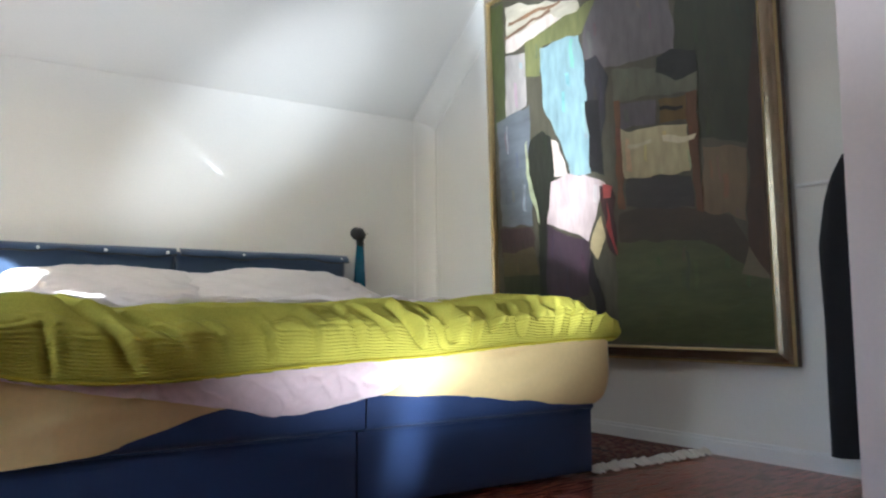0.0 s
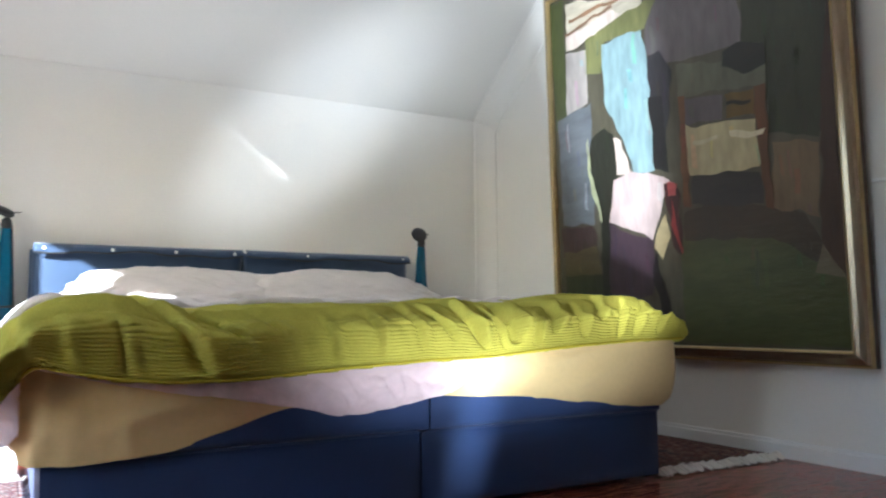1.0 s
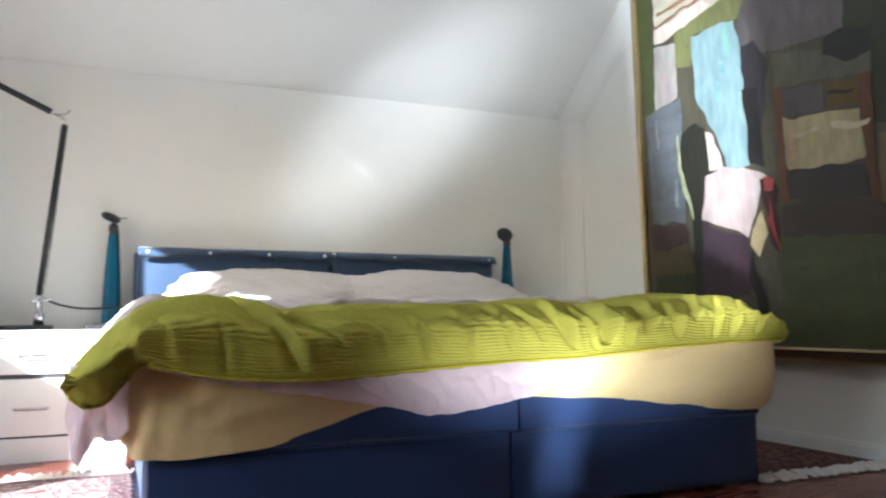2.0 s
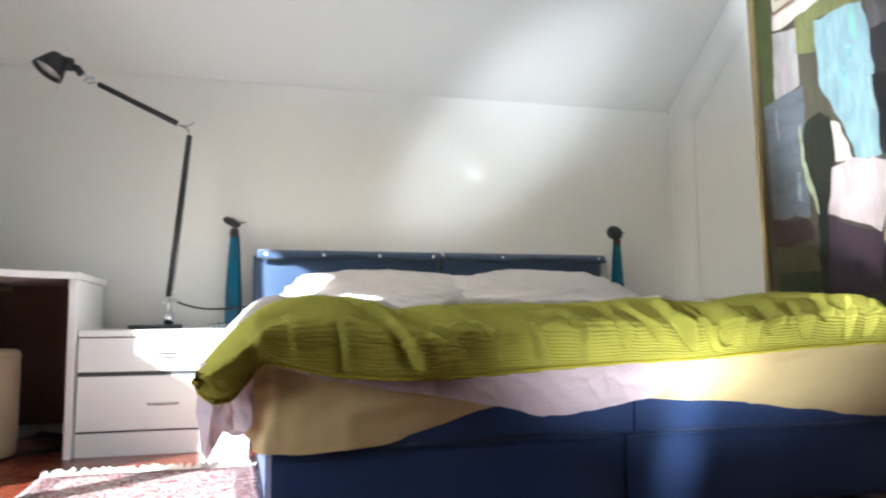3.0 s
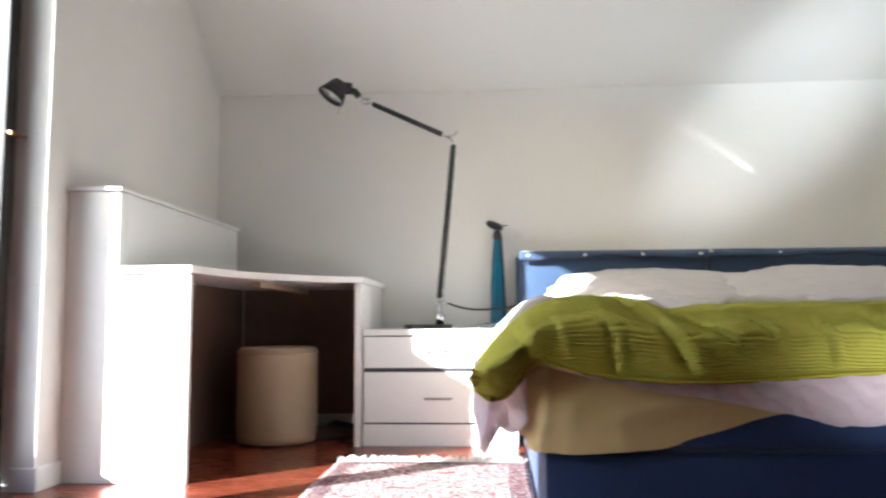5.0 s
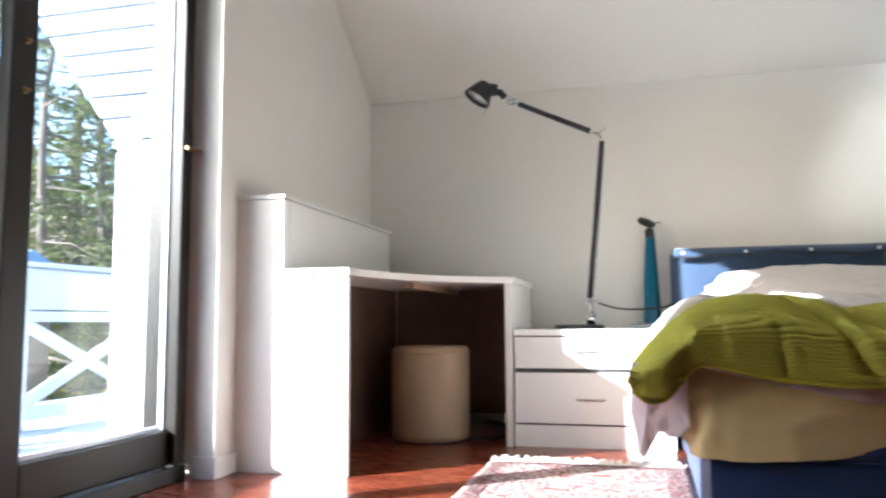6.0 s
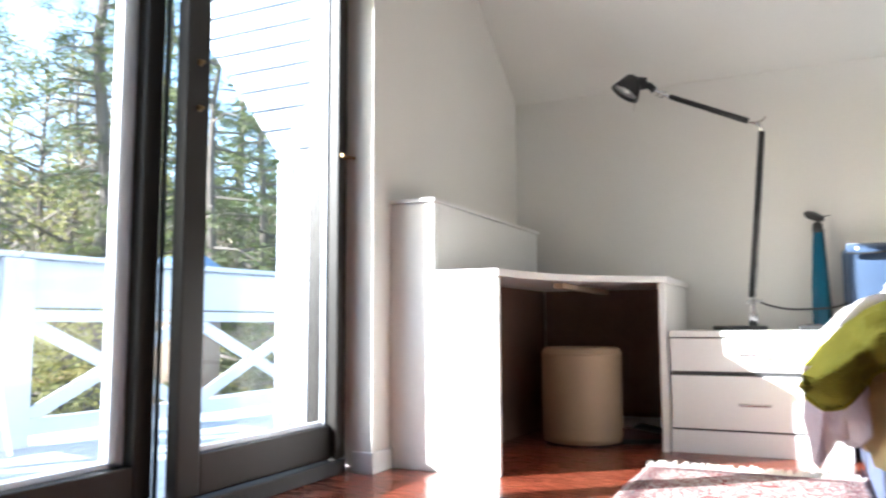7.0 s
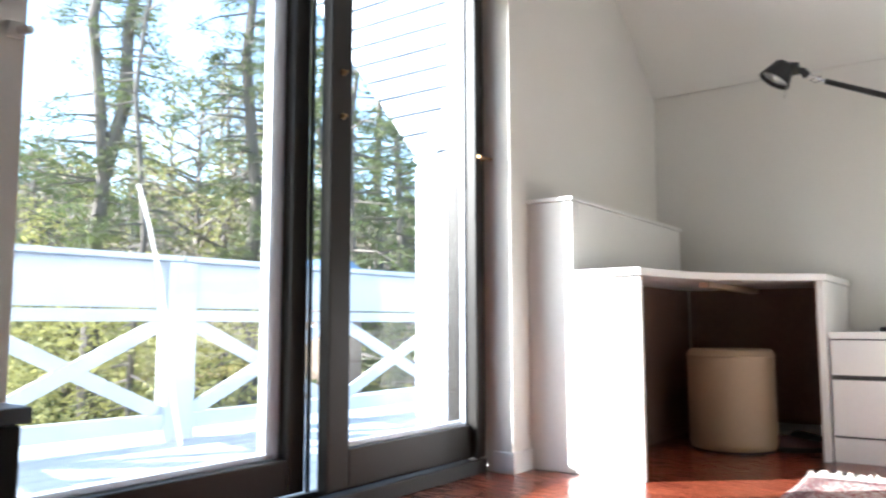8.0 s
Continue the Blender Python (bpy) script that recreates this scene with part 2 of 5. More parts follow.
structure("floor", box(-1.76, SOUTH - 0.2, -0.12, EAST + 0.2, NORTH + 0.2, 0.0), FLOOR, "glossy reddish-brown wooden strip floor", "floor")
structure("wall_north", box(WEST - 0.28, NORTH, 0, EAST + 0.2, NORTH + 0.2, KNEE), PLASTER, "white plastered low wall behind the bed", "wall")
bm = bmesh.new()
add_box(bm, WEST - 0.28, DOOR_N, 0, WEST, NORTH, 3.4)
add_box(bm, WEST - 0.28, SOUTH, 0, WEST, DOOR_S, 3.4)
add_box(bm, WEST - 0.28, DOOR_S, DOOR_TOP, WEST, DOOR_N, 3.4)
structure("wall_west", bm, PLASTER, "white plastered wall with a wide glazed door opening", "wall")
structure("wall_east", box(EAST, SOUTH, 0, EAST + 0.2, NORTH, 3.4), PLASTER, "white plastered wall with a large painting", "wall")
structure("wall_south", box(WEST - 0.28, SOUTH - 0.2, 0, EAST + 0.2, SOUTH, 3.4), PLASTER, "plain white plastered wall", "wall")
structure("wall_return", box(2.215, SOUTH, 0, EAST, 1.23, HIGH, 0.004), PINKWALL, "pale pink projecting wall corner beside the hanging coat", "wall")
bm = bmesh.new()
prof = [(NORTH + 0.01, KNEE), (SLOPE_END, HIGH), (SOUTH - 0.2, HIGH), (SOUTH - 0.2, HIGH + 0.2), (SLOPE_END + 0.08, HIGH + 0.2), (NORTH + 0.21, KNEE + 0.08), (NORTH + 0.21, KNEE)]
for x in (WEST - 0.28, EAST + 0.2):
    for y, z in prof:
        bm.verts.new((x, y, z))
bm.verts.ensure_lookup_table()
k = len(prof)
for i in range(k):
    bm.faces.new((bm.verts[i], bm.verts[(i + 1) % k], bm.verts[k + (i + 1) % k], bm.verts[k + i]))
bm.faces.new([bm.verts[i] for i in range(k)])
bm.faces.new([bm.verts[k + i] for i in range(k)][::-1])
structure("ceiling", bm, PLASTER, "white plastered ceiling sloping down to the low wall", "ceiling")


def cove(name, start, end, inward, radius, label):
    """A hollow plaster fillet along an inner corner of the room."""
    a, b, (e, f) = Vector(start), Vector(end), [Vector(k).normalized() for k in inward]

    def g(u, v):
        w = math.pi / 2 * v
        return tuple(a.lerp(b, u) + radius * (e * (1 - math.sin(w)) + f * (1 - math.cos(w))) - 0.0006 * (e + f))
    ob = structure(name, grid_mesh(g, 24, 10), PLASTER, label, "cornice")
    ob.data.polygons.foreach_set("use_smooth", [True] * len(ob.data.polygons))
    thick(ob, 0.004)


SLOPE_DOWN = (0, -(HIGH - KNEE), -(NORTH - SLOPE_END))
cove("trim", (EAST, NORTH, 0.07), (EAST, NORTH, KNEE + 0.09), ((-1, 0, 0), (0, -1, 0)), 0.10, "rounded white plaster corner of the walls")
cove("trim", (EAST, NORTH + 0.12, KNEE - 0.09), (EAST, SLOPE_END, HIGH), ((-1, 0, 0), SLOPE_DOWN), 0.11, "rounded white plaster corner under the slope")


def baseboard(name, x0, y0, x1, y1):
    bm = box(x0, y0, 0.0, x1, y1, 0.052)
    t = 0.006
    add_box(bm, x0 if x0 < 0 else x0 + t, y0 + (t if y1 - y0 < 0.03 else 0), 0.053, x1 if x0 > 0 else x1 - t, y1, 0.066)
    structure(name, bm, TRIM, "white painted skirting board along the wall", "baseboard")


baseboard("baseboard", EAST - 0.016, 1.23, EAST, NORTH)
baseboard("baseboard", WEST + 0.02, NORTH - 0.016, EAST - 0.02, NORTH)
structure("baseboard", box(WEST, DOOR_N + 0.001, 0, WEST + 0.014, 2.609, 0.075, 0.003), TRIM, "white painted skirting board beside the door", "baseboard")
structure("baseboard", box(WEST - 0.075, DOOR_N - 0.014, 0, WEST + 0.014, DOOR_N, 0.075, 0.003), TRIM, "white painted skirting board in the door reveal", "baseboard")

# ---------------------------------------------------------------- the glazed door
def glazed_leaf(name, x0, x1, y0, y1, z0, z1, stile_s, stile_n, rail_low, bead, label, group):
    leaf = thing(name, label, "door", group)
    tagged(leaf, kind="structure")
    part("stile", box(x0, y0, z0, x1, y0 + stile_s, z1, 0.006), FRAME_WOOD, leaf)
    part("stile", box(x0, y1 - stile_n, z0, x1, y1, z1, 0.006), FRAME_WOOD, leaf)
    part("bottom_rail", box(x0, y0 + stile_s, z0, x1, y1 - stile_n, z0 + rail_low, 0.005), FRAME_WOOD, leaf)
    part("top_rail", box(x0, y0 + stile_s, z1 - 0.09, x1, y1 - stile_n, z1, 0.005), FRAME_WOOD, leaf)
    xm = (x0 + x1) / 2
    g = part("pane", box(xm - 0.004, y0 + stile_s, z0 + rail_low, xm + 0.004, y1 - stile_n, z1 - 0.09), GLASS, leaf, "clear double glazing")
    g.visible_shadow = False
    for a, b in ((y0 + stile_s, y0 + stile_s + 0.018), (y1 - stile_n - bead, y1 - stile_n)):
        part("glazing_bead", box(x0 - 0.004, a, z0 + rail_low, xm - 0.006, b, z1 - 0.09, 0.003), FRAME_ALU, leaf, "pale aluminium glazing bead")
    part("glazing_bead", box(x0 - 0.004, y0 + stile_s + 0.018, z0 + rail_low, xm - 0.006, y1 - stile_n - 0.018, z0 + rail_low + 0.016, 0.003), FRAME_ALU, leaf, "pale aluminium glazing bead")
    return leaf


fixed_leaf = glazed_leaf("door_1", -1.745, -1.680, 0.736, 1.662, 0.055, 1.89, 0.05, 0.066, 0.100, 0.052, "fixed dark-framed glazed door leaf beside the sliding leaf", "door leaves")
slide_leaf = glazed_leaf("door_2", -1.642, -1.600, 1.670, 2.455, 0.055, 1.89, 0.090, 0.045, 0.115, 0.008, "sliding dark-framed glazed door leaf standing slightly open", "door leaves")
# strip added to the stile so that no sun reaches the reveal
part("sun_block_strip", box(-1.5995, 2.398, 0.056, -1.572, 2.4545, 1.889, 0.003), FRAME_WOOD, slide_leaf, "dark strip added to keep the sun off the reveal")
for z in (1.15, 1.285):
    b = box(-1.600, 1.709, z - 0.009, -1.592, 1.721, z + 0.009, 0.002)
    part("bolt", add_rod(b, (-1.595, 1.715, z), (-1.582, 1.715, z), 0.005), BRASS, slide_leaf, "small brass bolt")
lever = rod((-1.572, 2.437, 1.145), (-1.550, 2.437, 1.145), 0.009)
add_rod(lever, (-1.555, 2.395, 1.145), (-1.555, 2.478, 1.149), 0.007)
part("handle", lever, BRASS, slide_leaf, "brass lever handle")
frame_ob = thing("door_frame", "dark brown frame and black track of the glazed door", "door frame")
tagged(frame_ob, kind="structure")
part("jamb", box(-1.745, 2.457, 0.0, -1.610, 2.479, 1.95, 0.003), FRAME_WOOD, frame_ob)
part("mullion_seal", box(-1.678, 1.660, 0.055, -1.667, 1.669, 1.89), FRAME_BLACK, frame_ob, "black rubber seal strip")
part("head", box(-1.745, 0.737, 1.892, -1.610, 2.455, 1.948), FRAME_WOOD, frame_ob)
track = box(-1.752, 0.737, 0.001, -1.590, 2.455, 0.035, 0.004)
add_box(track, -1.672, 0.737, 0.035, -1.668, 2.455, 0.052)
add_box(track, -1.590, 1.62, 0.001, -1.565, 2.455, 0.05, 0.004)
part("track", track, FRAME_BLACK, frame_ob, "black sliding track on the sill")
holder = thing("curtain_holder", "small white plastic curtain holder on the wall", "curtain holder")
part("plate", box(WEST, 0.70, 1.05, WEST + 0.006, 0.73, 1.08, 0.002), LACQUER, holder)
part("peg", rod((WEST + 0.006, 0.72, 1.065), (WEST + 0.03, 0.73, 1.065), 0.008), LACQUER, holder)
# thin tube modelled in place of a reflection in the glass
cord = thing("glass_reflection_line", "thin white line modelled for a reflection on the door glass", "cord")
part("bright_line", tube([(-1.672, 1.10 + 0.15 * s + 0.012 * math.sin(5 * s), 0.86 - 0.62 * s) for s in np.linspace(0, 1, 14)], 0.005), REFLECTION_WHITE, cord)


# ---------------------------------------------------------------- the corner desk
def arc(points, n=10):
    """A smooth line through a few points."""
    pts = [Vector(p) for p in points]
    ext = [pts[0] * 2 - pts[1]] + pts + [pts[-1] * 2 - pts[-2]]
    out = []
    for i in range(1, len(ext) - 2):
        a, b, c, d = ext[i - 1:i + 3]
        for k in range(n):
            t = k / n
            out.append(0.5 * ((2 * b) + (c - a) * t + (2 * a - 5 * b + 4 * c - d) * t * t + (3 * b - a - 3 * c + d) * t ** 3))
    return [tuple(p) for p in out] + [tuple(pts[-1])]


desk = thing("corner_desk", "white laminate corner desk with a curved front edge", "desk")
front = arc([(-1.03, 2.600), (-1.005, 2.80), (-0.93, 3.03), (-0.78, 3.23), (-0.60, 3.355)], 8)
part("desktop", prism([(-1.285, 2.598)] + front + [(-0.575, 3.37), (-0.575, 4.0), (-1.285, 4.0)], 0.700, 0.726), LACQUER, desk)
part("side_panel", box(-1.287, 2.612, 0.0, -1.037, 2.637, 0.698, 0.0015), LACQUER, desk)
part("side_panel", box(-0.613, 3.375, 0.0, -0.586, 4.0, 0.698, 0.0015), LACQUER, desk)
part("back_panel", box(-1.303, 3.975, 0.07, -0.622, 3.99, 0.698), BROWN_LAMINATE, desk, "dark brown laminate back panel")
# brown sheet laid over the white panel's inner face
part("inner_sheet", box(-0.619, 3.38, 0.002, -0.6135, 3.974, 0.698), BROWN_LAMINATE, desk, "dark brown sheet on the side panel's inner face")
part("bracket", box(-1.28, 2.639, 0.65, -1.05, 2.675, 0.698, 0.002), CREAM, desk)
part("bracket", box(-1.0, 3.15, 0.675, -0.96, 3.95, 0.698, 0.002), CREAM, desk)
cover = thing("wall_cabinet", "long white laminate cabinet along the wall behind the desk", "cabinet")
part("body", box(-1.472, 2.610, 0.0, -1.288, 2.655, 0.984, 0.0015), LACQUER, cover)
part("front_panel", box(-1.306, 2.6565, 0.7275, -1.288, 3.80, 0.984, 0.0015), LACQUER, cover)
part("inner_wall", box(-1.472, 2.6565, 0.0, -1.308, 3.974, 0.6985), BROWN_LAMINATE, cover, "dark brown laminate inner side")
part("lid", box(-1.474, 2.598, 0.986, -1.28, 3.815, 1.0, 0.0015), LACQUER, cover)


# ---------------------------------------------------------------- bedside cabinet
def bow_handle(x0, x1, y, z, parent):
    pts = [(x0, y, z), (x0 + 0.004, y - 0.022, z), (x0 + 0.02, y - 0.028, z), (x1 - 0.02, y - 0.028, z), (x1 - 0.004, y - 0.022, z), (x1, y, z)]
    return part("handle", tube(arc(pts, 5), 0.0055), STEEL, parent, "curved steel bow handle", True)


def drawer_unit(name, x0, x1, y0, y1, label):
    u = thing(name, label, "bedside cabinet")
    part("carcass", box(x0, y0 + 0.02, 0.0, x1, y1, 0.470, 0.0015), LACQUER, u)
    part("top", box(x0, y0 - 0.004, 0.472, x1, y1, 0.498, 0.003), LACQUER, u)
    part("plinth", box(x0 + 0.002, y0 + 0.004, 0.0, x1 - 0.002, y0 + 0.019, 0.092, 0.0015), LACQUER, u)
    for z0, z1, zh in ((0.332, 0.466, 0.402), (0.100, 0.314, 0.203)):
        d = part("drawer_front", box(x0 + 0.006, y0, z0, x1 - 0.006, y0 + 0.0185, z1, 0.0025), LACQUER, u)
        bow_handle(x0 + 0.27, x0 + 0.385, y0, zh, d)
    # near-black sheet behind the fronts puts shade into their gaps
    part("shadow_gap", box(x0 + 0.004, y0 + 0.012, 0.0925, x1 - 0.004, y0 + 0.0195, 0.4705), LACQUER_GAP_SHADE, u, "dark sheet for the shadow gaps round the drawers")
    return u


drawer_unit("bedside_cabinet", -0.582, 0.085, 3.398, 3.99, "white two-drawer bedside cabinet with steel handles")
drawer_unit("bedside_cabinet", 1.975, 2.40, 3.55, 3.99, "white two-drawer bedside cabinet carrying the far blue lamp")

stool = thing("stool", "cream vinyl drum stool under the desk", "stool")
part("drum", lathe([(0.150, 0.006), (0.172, 0.012), (0.178, 0.04), (0.178, 0.39), (0.174, 0.414), (0.16, 0.424), (0.02, 0.428)], 56, -0.985, 3.50), CREAM, stool, smooth=True)
part("piping", lathe([(0.178, 0.391), (0.181, 0.394), (0.181, 0.399), (0.178, 0.402)], 56, -0.985, 3.50), CREAM, stool, smooth=True)
part("foot_ring", lathe([(0.15, 0.0), (0.165, 0.0), (0.165, 0.010), (0.15, 0.010)], 40, -0.985, 3.50), RUBBER, stool)


def shoe(at, turn, mat, sole_mat, label):
    s = thing("shoe", label, "shoe", "shoes under the desk", at)

    def upper(u, v):
        a = 2 * math.pi * u
        ln, wd = 0.125, 0.042 * (1 - 0.25 * math.cos(a)) 
        h = 0.018 + 0.05 * v * (1 - 0.45 * (0.5 + 0.5 * math.cos(a)))
        k = 1 - 0.55 * v ** 2
        return (math.cos(a) * ln * k - 0.02 * v, math.sin(a) * wd * k, h)
    part("upper", grid_mesh(upper, 28, 8), mat, s, smooth=True)
    outline = [(math.cos(2 * math.pi * i / 24) * 0.128, math.sin(2 * math.pi * i / 24) * 0.045 * (1 - 0.25 * math.cos(2 * math.pi * i / 24))) for i in range(24)]
    part("sole", prism(outline, 0.0, 0.02), sole_mat, s)
    s.rotation_euler = (0, 0, radians(turn))
    return s


SHOE = material("dark_red_leather", (0.06, 0.012, 0.014), 0.5, vary=0.2)
shoe((-0.735, 3.60, 0), 25, SHOE, RUBBER, "dark red leather shoe on the floor under the desk")
shoe((-0.70, 3.74, 0), 10, RUBBER, SHOE, "black shoe with a red sole under the desk")


# ---------------------------------------------------------------- the bed
BED_L, BED_R, BED_F, BED_H = 0.11, 1.915, 1.957, 3.86
bed = thing("double_bed", "navy upholstered double box-spring bed, unmade", "bed")
def panelled(x0, x1, y0, y1, z0, z1, out):
    """An upholstered block whose front swells a little and is soft at its edges."""
    def f(u, v):
        a, b = abs(2 * u - 1), abs(2 * v - 1)
        x, z = x0 + (x1 - x0) * u, z0 + (z1 - z0) * v
        swell = out * (1 - a ** 10) * (1 - b ** 6) + 0.0025 * wob(x * 5, z * 7, y0) * (1 - a ** 8)
        return (x, y0 + 0.010 - swell, z)
    bm = grid_mesh(f, 48, 16)
    return add_box(bm, x0 + 0.001, y0 + 0.0105, z0 + 0.001, x1 - 0.001, y1, z1 - 0.001, 0.004)


# each half: lower block, and a border above it that sits a little to the side
for a, b, a2, b2 in ((BED_L, 1.031, BED_L - 0.002, 1.055), (1.036, BED_R, 1.060, BED_R + 0.004)):
    base = part("box_base", panelled(a, b, BED_F, BED_H, 0.016, 0.219, 0.010), NAVY, bed, smooth=False)
    part("upper_border", panelled(a2, b2, BED_F - 0.008, BED_H, 0.2245, 0.322, 0.014), NAVY, base)
    part("piping", tube([(a + 0.01, BED_F - 0.002, 0.2215), (b - 0.01, BED_F - 0.002, 0.2215)], 0.003), NAVY, base)
    for x in (a + 0.08, b - 0.08):
        for y in (BED_F + 0.12, BED_H - 0.1):
            part("leg", lathe([(0.025, 0.0), (0.03, 0.017)], 16, x, y), BLACK, bed)


def headboard_panel(x0, x1):
    def f(u, v):
        x = x0 + (x1 - x0) * u
        z = 0.30 + 0.56 * v
        puff = 0.028 * (1 - abs(2 * u - 1) ** 6) * (1 - abs(2 * v - 1) ** 8)
        return (x, 3.87 - puff + 0.004 * wob(x, z, 2, 7), z + 0.006 * wob(x, 3, 1, 4) * v)
    p = part("headboard_panel", grid_mesh(f, 40, 30), HEADCLOTH, bed, smooth=True)
    thick(p, 0.075, 1.0)

    def flap(u, v):
        x = x0 + 0.004 + (x1 - x0 - 0.008) * u
        sag = 0.006 * math.sin(u * 9 + x0 * 5) + 0.004 * math.sin(u * 23)
        return (x, 3.836 - 0.012 * v - 0.010 * math.sin(math.pi * v) - 0.012 * abs(math.sin(u * 10 + x0)) * v, 0.869 - v * (0.034 + sag))
    fl = part("flap", grid_mesh(flap, 60, 6), HEADCLOTH, p, smooth=True)
    thick(fl, 0.004)
    # black tube along the lower edge draws the flap's shadow
    shadow_path = [(lambda q: (q[0], q[1] - 0.006, q[2] - 0.001))(flap(k / 60, 1.0)) for k in range(61)]
    part("flap_shadow_line", tube(shadow_path, 0.004, 6), RUBBER, p, "black line for the shadow under the flap")
    for k in range(4):
        x = x0 + (x1 - x0) * (0.05 + 0.30 * k)
        part("button", lathe([(0.008, 0), (0.007, 0.004), (0.003, 0.006)], 14), TRIM, p, "small white button").matrix_basis = pose(x, 3.815, 0.848, 90)
    return p


headboard_panel(BED_L, 1.028)
headboard_panel(1.036, 1.942)
part("headboard_frame", box(BED_L - 0.01, 3.945, 0.05, 1.952, 4.0, 0.855, 0.012), HEADCLOTH, bed)

# mattress with its fitted sheet: the lower hem swings up and down along the foot
HEM_X = [0.03, 0.07, 0.19, 0.37, 0.52, 0.64, 0.85, 1.07, 1.42, 1.79, 1.92, 2.02]
HEM_Z = [0.235, 0.222, 0.216, 0.228, 0.268, 0.308, 0.328, 0.318, 0.290, 0.243, 0.240, 0.272]


def mattress(u, v):
    # u runs round the outline, v from the hem over the edge to the middle of the top
    a = 2 * math.pi * u
    cx, cy, hx, hy = 1.035, 2.895, 0.985, 0.962
    c, s = math.cos(a), math.sin(a)
    r = (abs(c) ** 26 + abs(s) ** 26) ** (-1 / 26)
    x, y = c * r, s * r
    px, py = cx + hx * x, cy + hy * y
    low = curve_at(HEM_X, HEM_Z, px) if y < 0 else 0.25
    if abs(x) > 0.99 and y > -0.97:
        low = 0.25
    if v < 0.62:
        t = v / 0.62
        z = low + (0.448 - low) * t
        bulge = 0.006 * math.sin(math.pi * min(1, t * 1.1))
        pull = 0.006 * max(-0.3, wob(px * 9 + py * 9, z * 1.2, 3)) * (1.3 - t) + 0.006 * wob(px * 3, py * 3, z * 2)
        crease = (0.011 * math.sin(px * 110 - 16 * z + 2 * wob(px * 6, z * 6)) * max(0, 0.42 - px) * 2.2 * (1 - t * 0.5) + 0.004 * (1 - 5 * abs(wob(px * 5 - z * 3, z * 9, 7)))) * (y < 0)
        o = max(-0.002, bulge + pull + crease) * (1 if px < 1.6 else max(0.2, 1 - (px - 1.6) * 3)) - 0.012 * (1 - t) ** 6 * (px > 0.3)
        return (px + x * o * min(1, (1 - t) * 6), py + y * o * min(1, (1 - t) * 6), z)
    t = (v - 0.62) / 0.38
    if t < 0.3:
        a2 = t / 0.3 * math.pi / 2
        inset = 0.022 * (1 - math.cos(a2))
        return (px - x * inset, py - y * inset, 0.448 + 0.022 * math.sin(a2))
    k = 0.977 * (1 - (t - 0.3) / 0.7)
    return (cx + (px - cx) * k, cy + (py - cy) * k, 0.470)


part("mattress", grid_mesh(mattress, 480, 40), SHEET, bed, "mattress in a loose yellow jersey sheet", True)

# lime quilt thrown over the foot end
TOP_X = [-0.06, -0.03, 0.03, 0.08, 0.14, 0.20, 0.27, 0.34, 0.41, 0.47, 0.55, 0.73, 0.90, 1.06, 1.22, 1.38, 1.50, 1.62, 1.75, 1.85, 1.915, 1.945, 1.965]
TOP_Z = [0.410, 0.455, 0.515, 0.555, 0.578, 0.586, 0.585, 0.572, 0.552, 0.553, 0.566, 0.566, 0.569, 0.572, 0.568, 0.566, 0.578, 0.597, 0.596, 0.578, 0.548, 0.520, 0.482]
EDGE_X = [-0.06, -0.03, 0.02, 0.055, 0.085, 0.15, 0.25, 0.38, 0.50, 0.65, 0.80, 1.00, 1.20, 1.50, 1.75, 1.92, 1.965]
EDGE_Z = [0.378, 0.345, 0.352, 0.405, 0.440, 0.426, 0.404, 0.394, 0.394, 0.402, 0.412, 0.422, 0.426, 0.448, 0.460, 0.462, 0.462]


def softened(xs, ys, width):
    """The line through the points with its corners rounded off."""
    fine = np.linspace(-0.10, 2.00, 421)
    k = int(width / 0.005)
    line = np.convolve(np.pad(np.interp(fine, xs, ys), k, mode="edge"), np.hanning(2 * k + 1) / np.hanning(2 * k + 1).sum(), "valid")
    return fine, line


QUILT_TOP, QUILT_EDGE = softened(TOP_X, TOP_Z, 0.03), softened(EDGE_X, EDGE_Z, 0.025)


def quilt_point(x, v):
    top, low = curve_at(*QUILT_TOP, x), curve_at(*QUILT_EDGE, x)
    top = top + 0.006 * wob(x * 5, 0.3, 2)
    puff = math.exp(-((x - 0.0) / 0.10) ** 2)
    fy = 1.850 + 0.30 * max(0, 0.08 - x) + 0.175 * max(0, x - 1.80) + 0.012 * wob(x * 6, 1.7) - 0.02 * puff
    pts = [(2.95, min(top, 0.56) - 0.02), (2.60, top - 0.015), (2.25, top), (2.06, top - 0.004), (fy + 0.045, top - 0.035), (fy - 0.012 * puff, (top + low) / 2 + 0.012), (fy + 0.006 + 0.02 * puff, low + 0.018), (fy + 0.014 + 0.05 * puff, low)]
    s = v * (len(pts) - 1)
    i = min(int(s), len(pts) - 2)
    t = s - i
    a, b, c, d = pts[max(i - 1, 0)], pts[i], pts[i + 1], pts[min(i + 2, len(pts) - 1)]
    y, z = (0.5 * (2 * b[k] + (c[k] - a[k]) * t + (2 * a[k] - 5 * b[k] + 4 * c[k] - d[k]) * t * t + (3 * b[k] - a[k] - 3 * c[k] + d[k]) * t ** 3) for k in (0, 1))
    return x, y, z


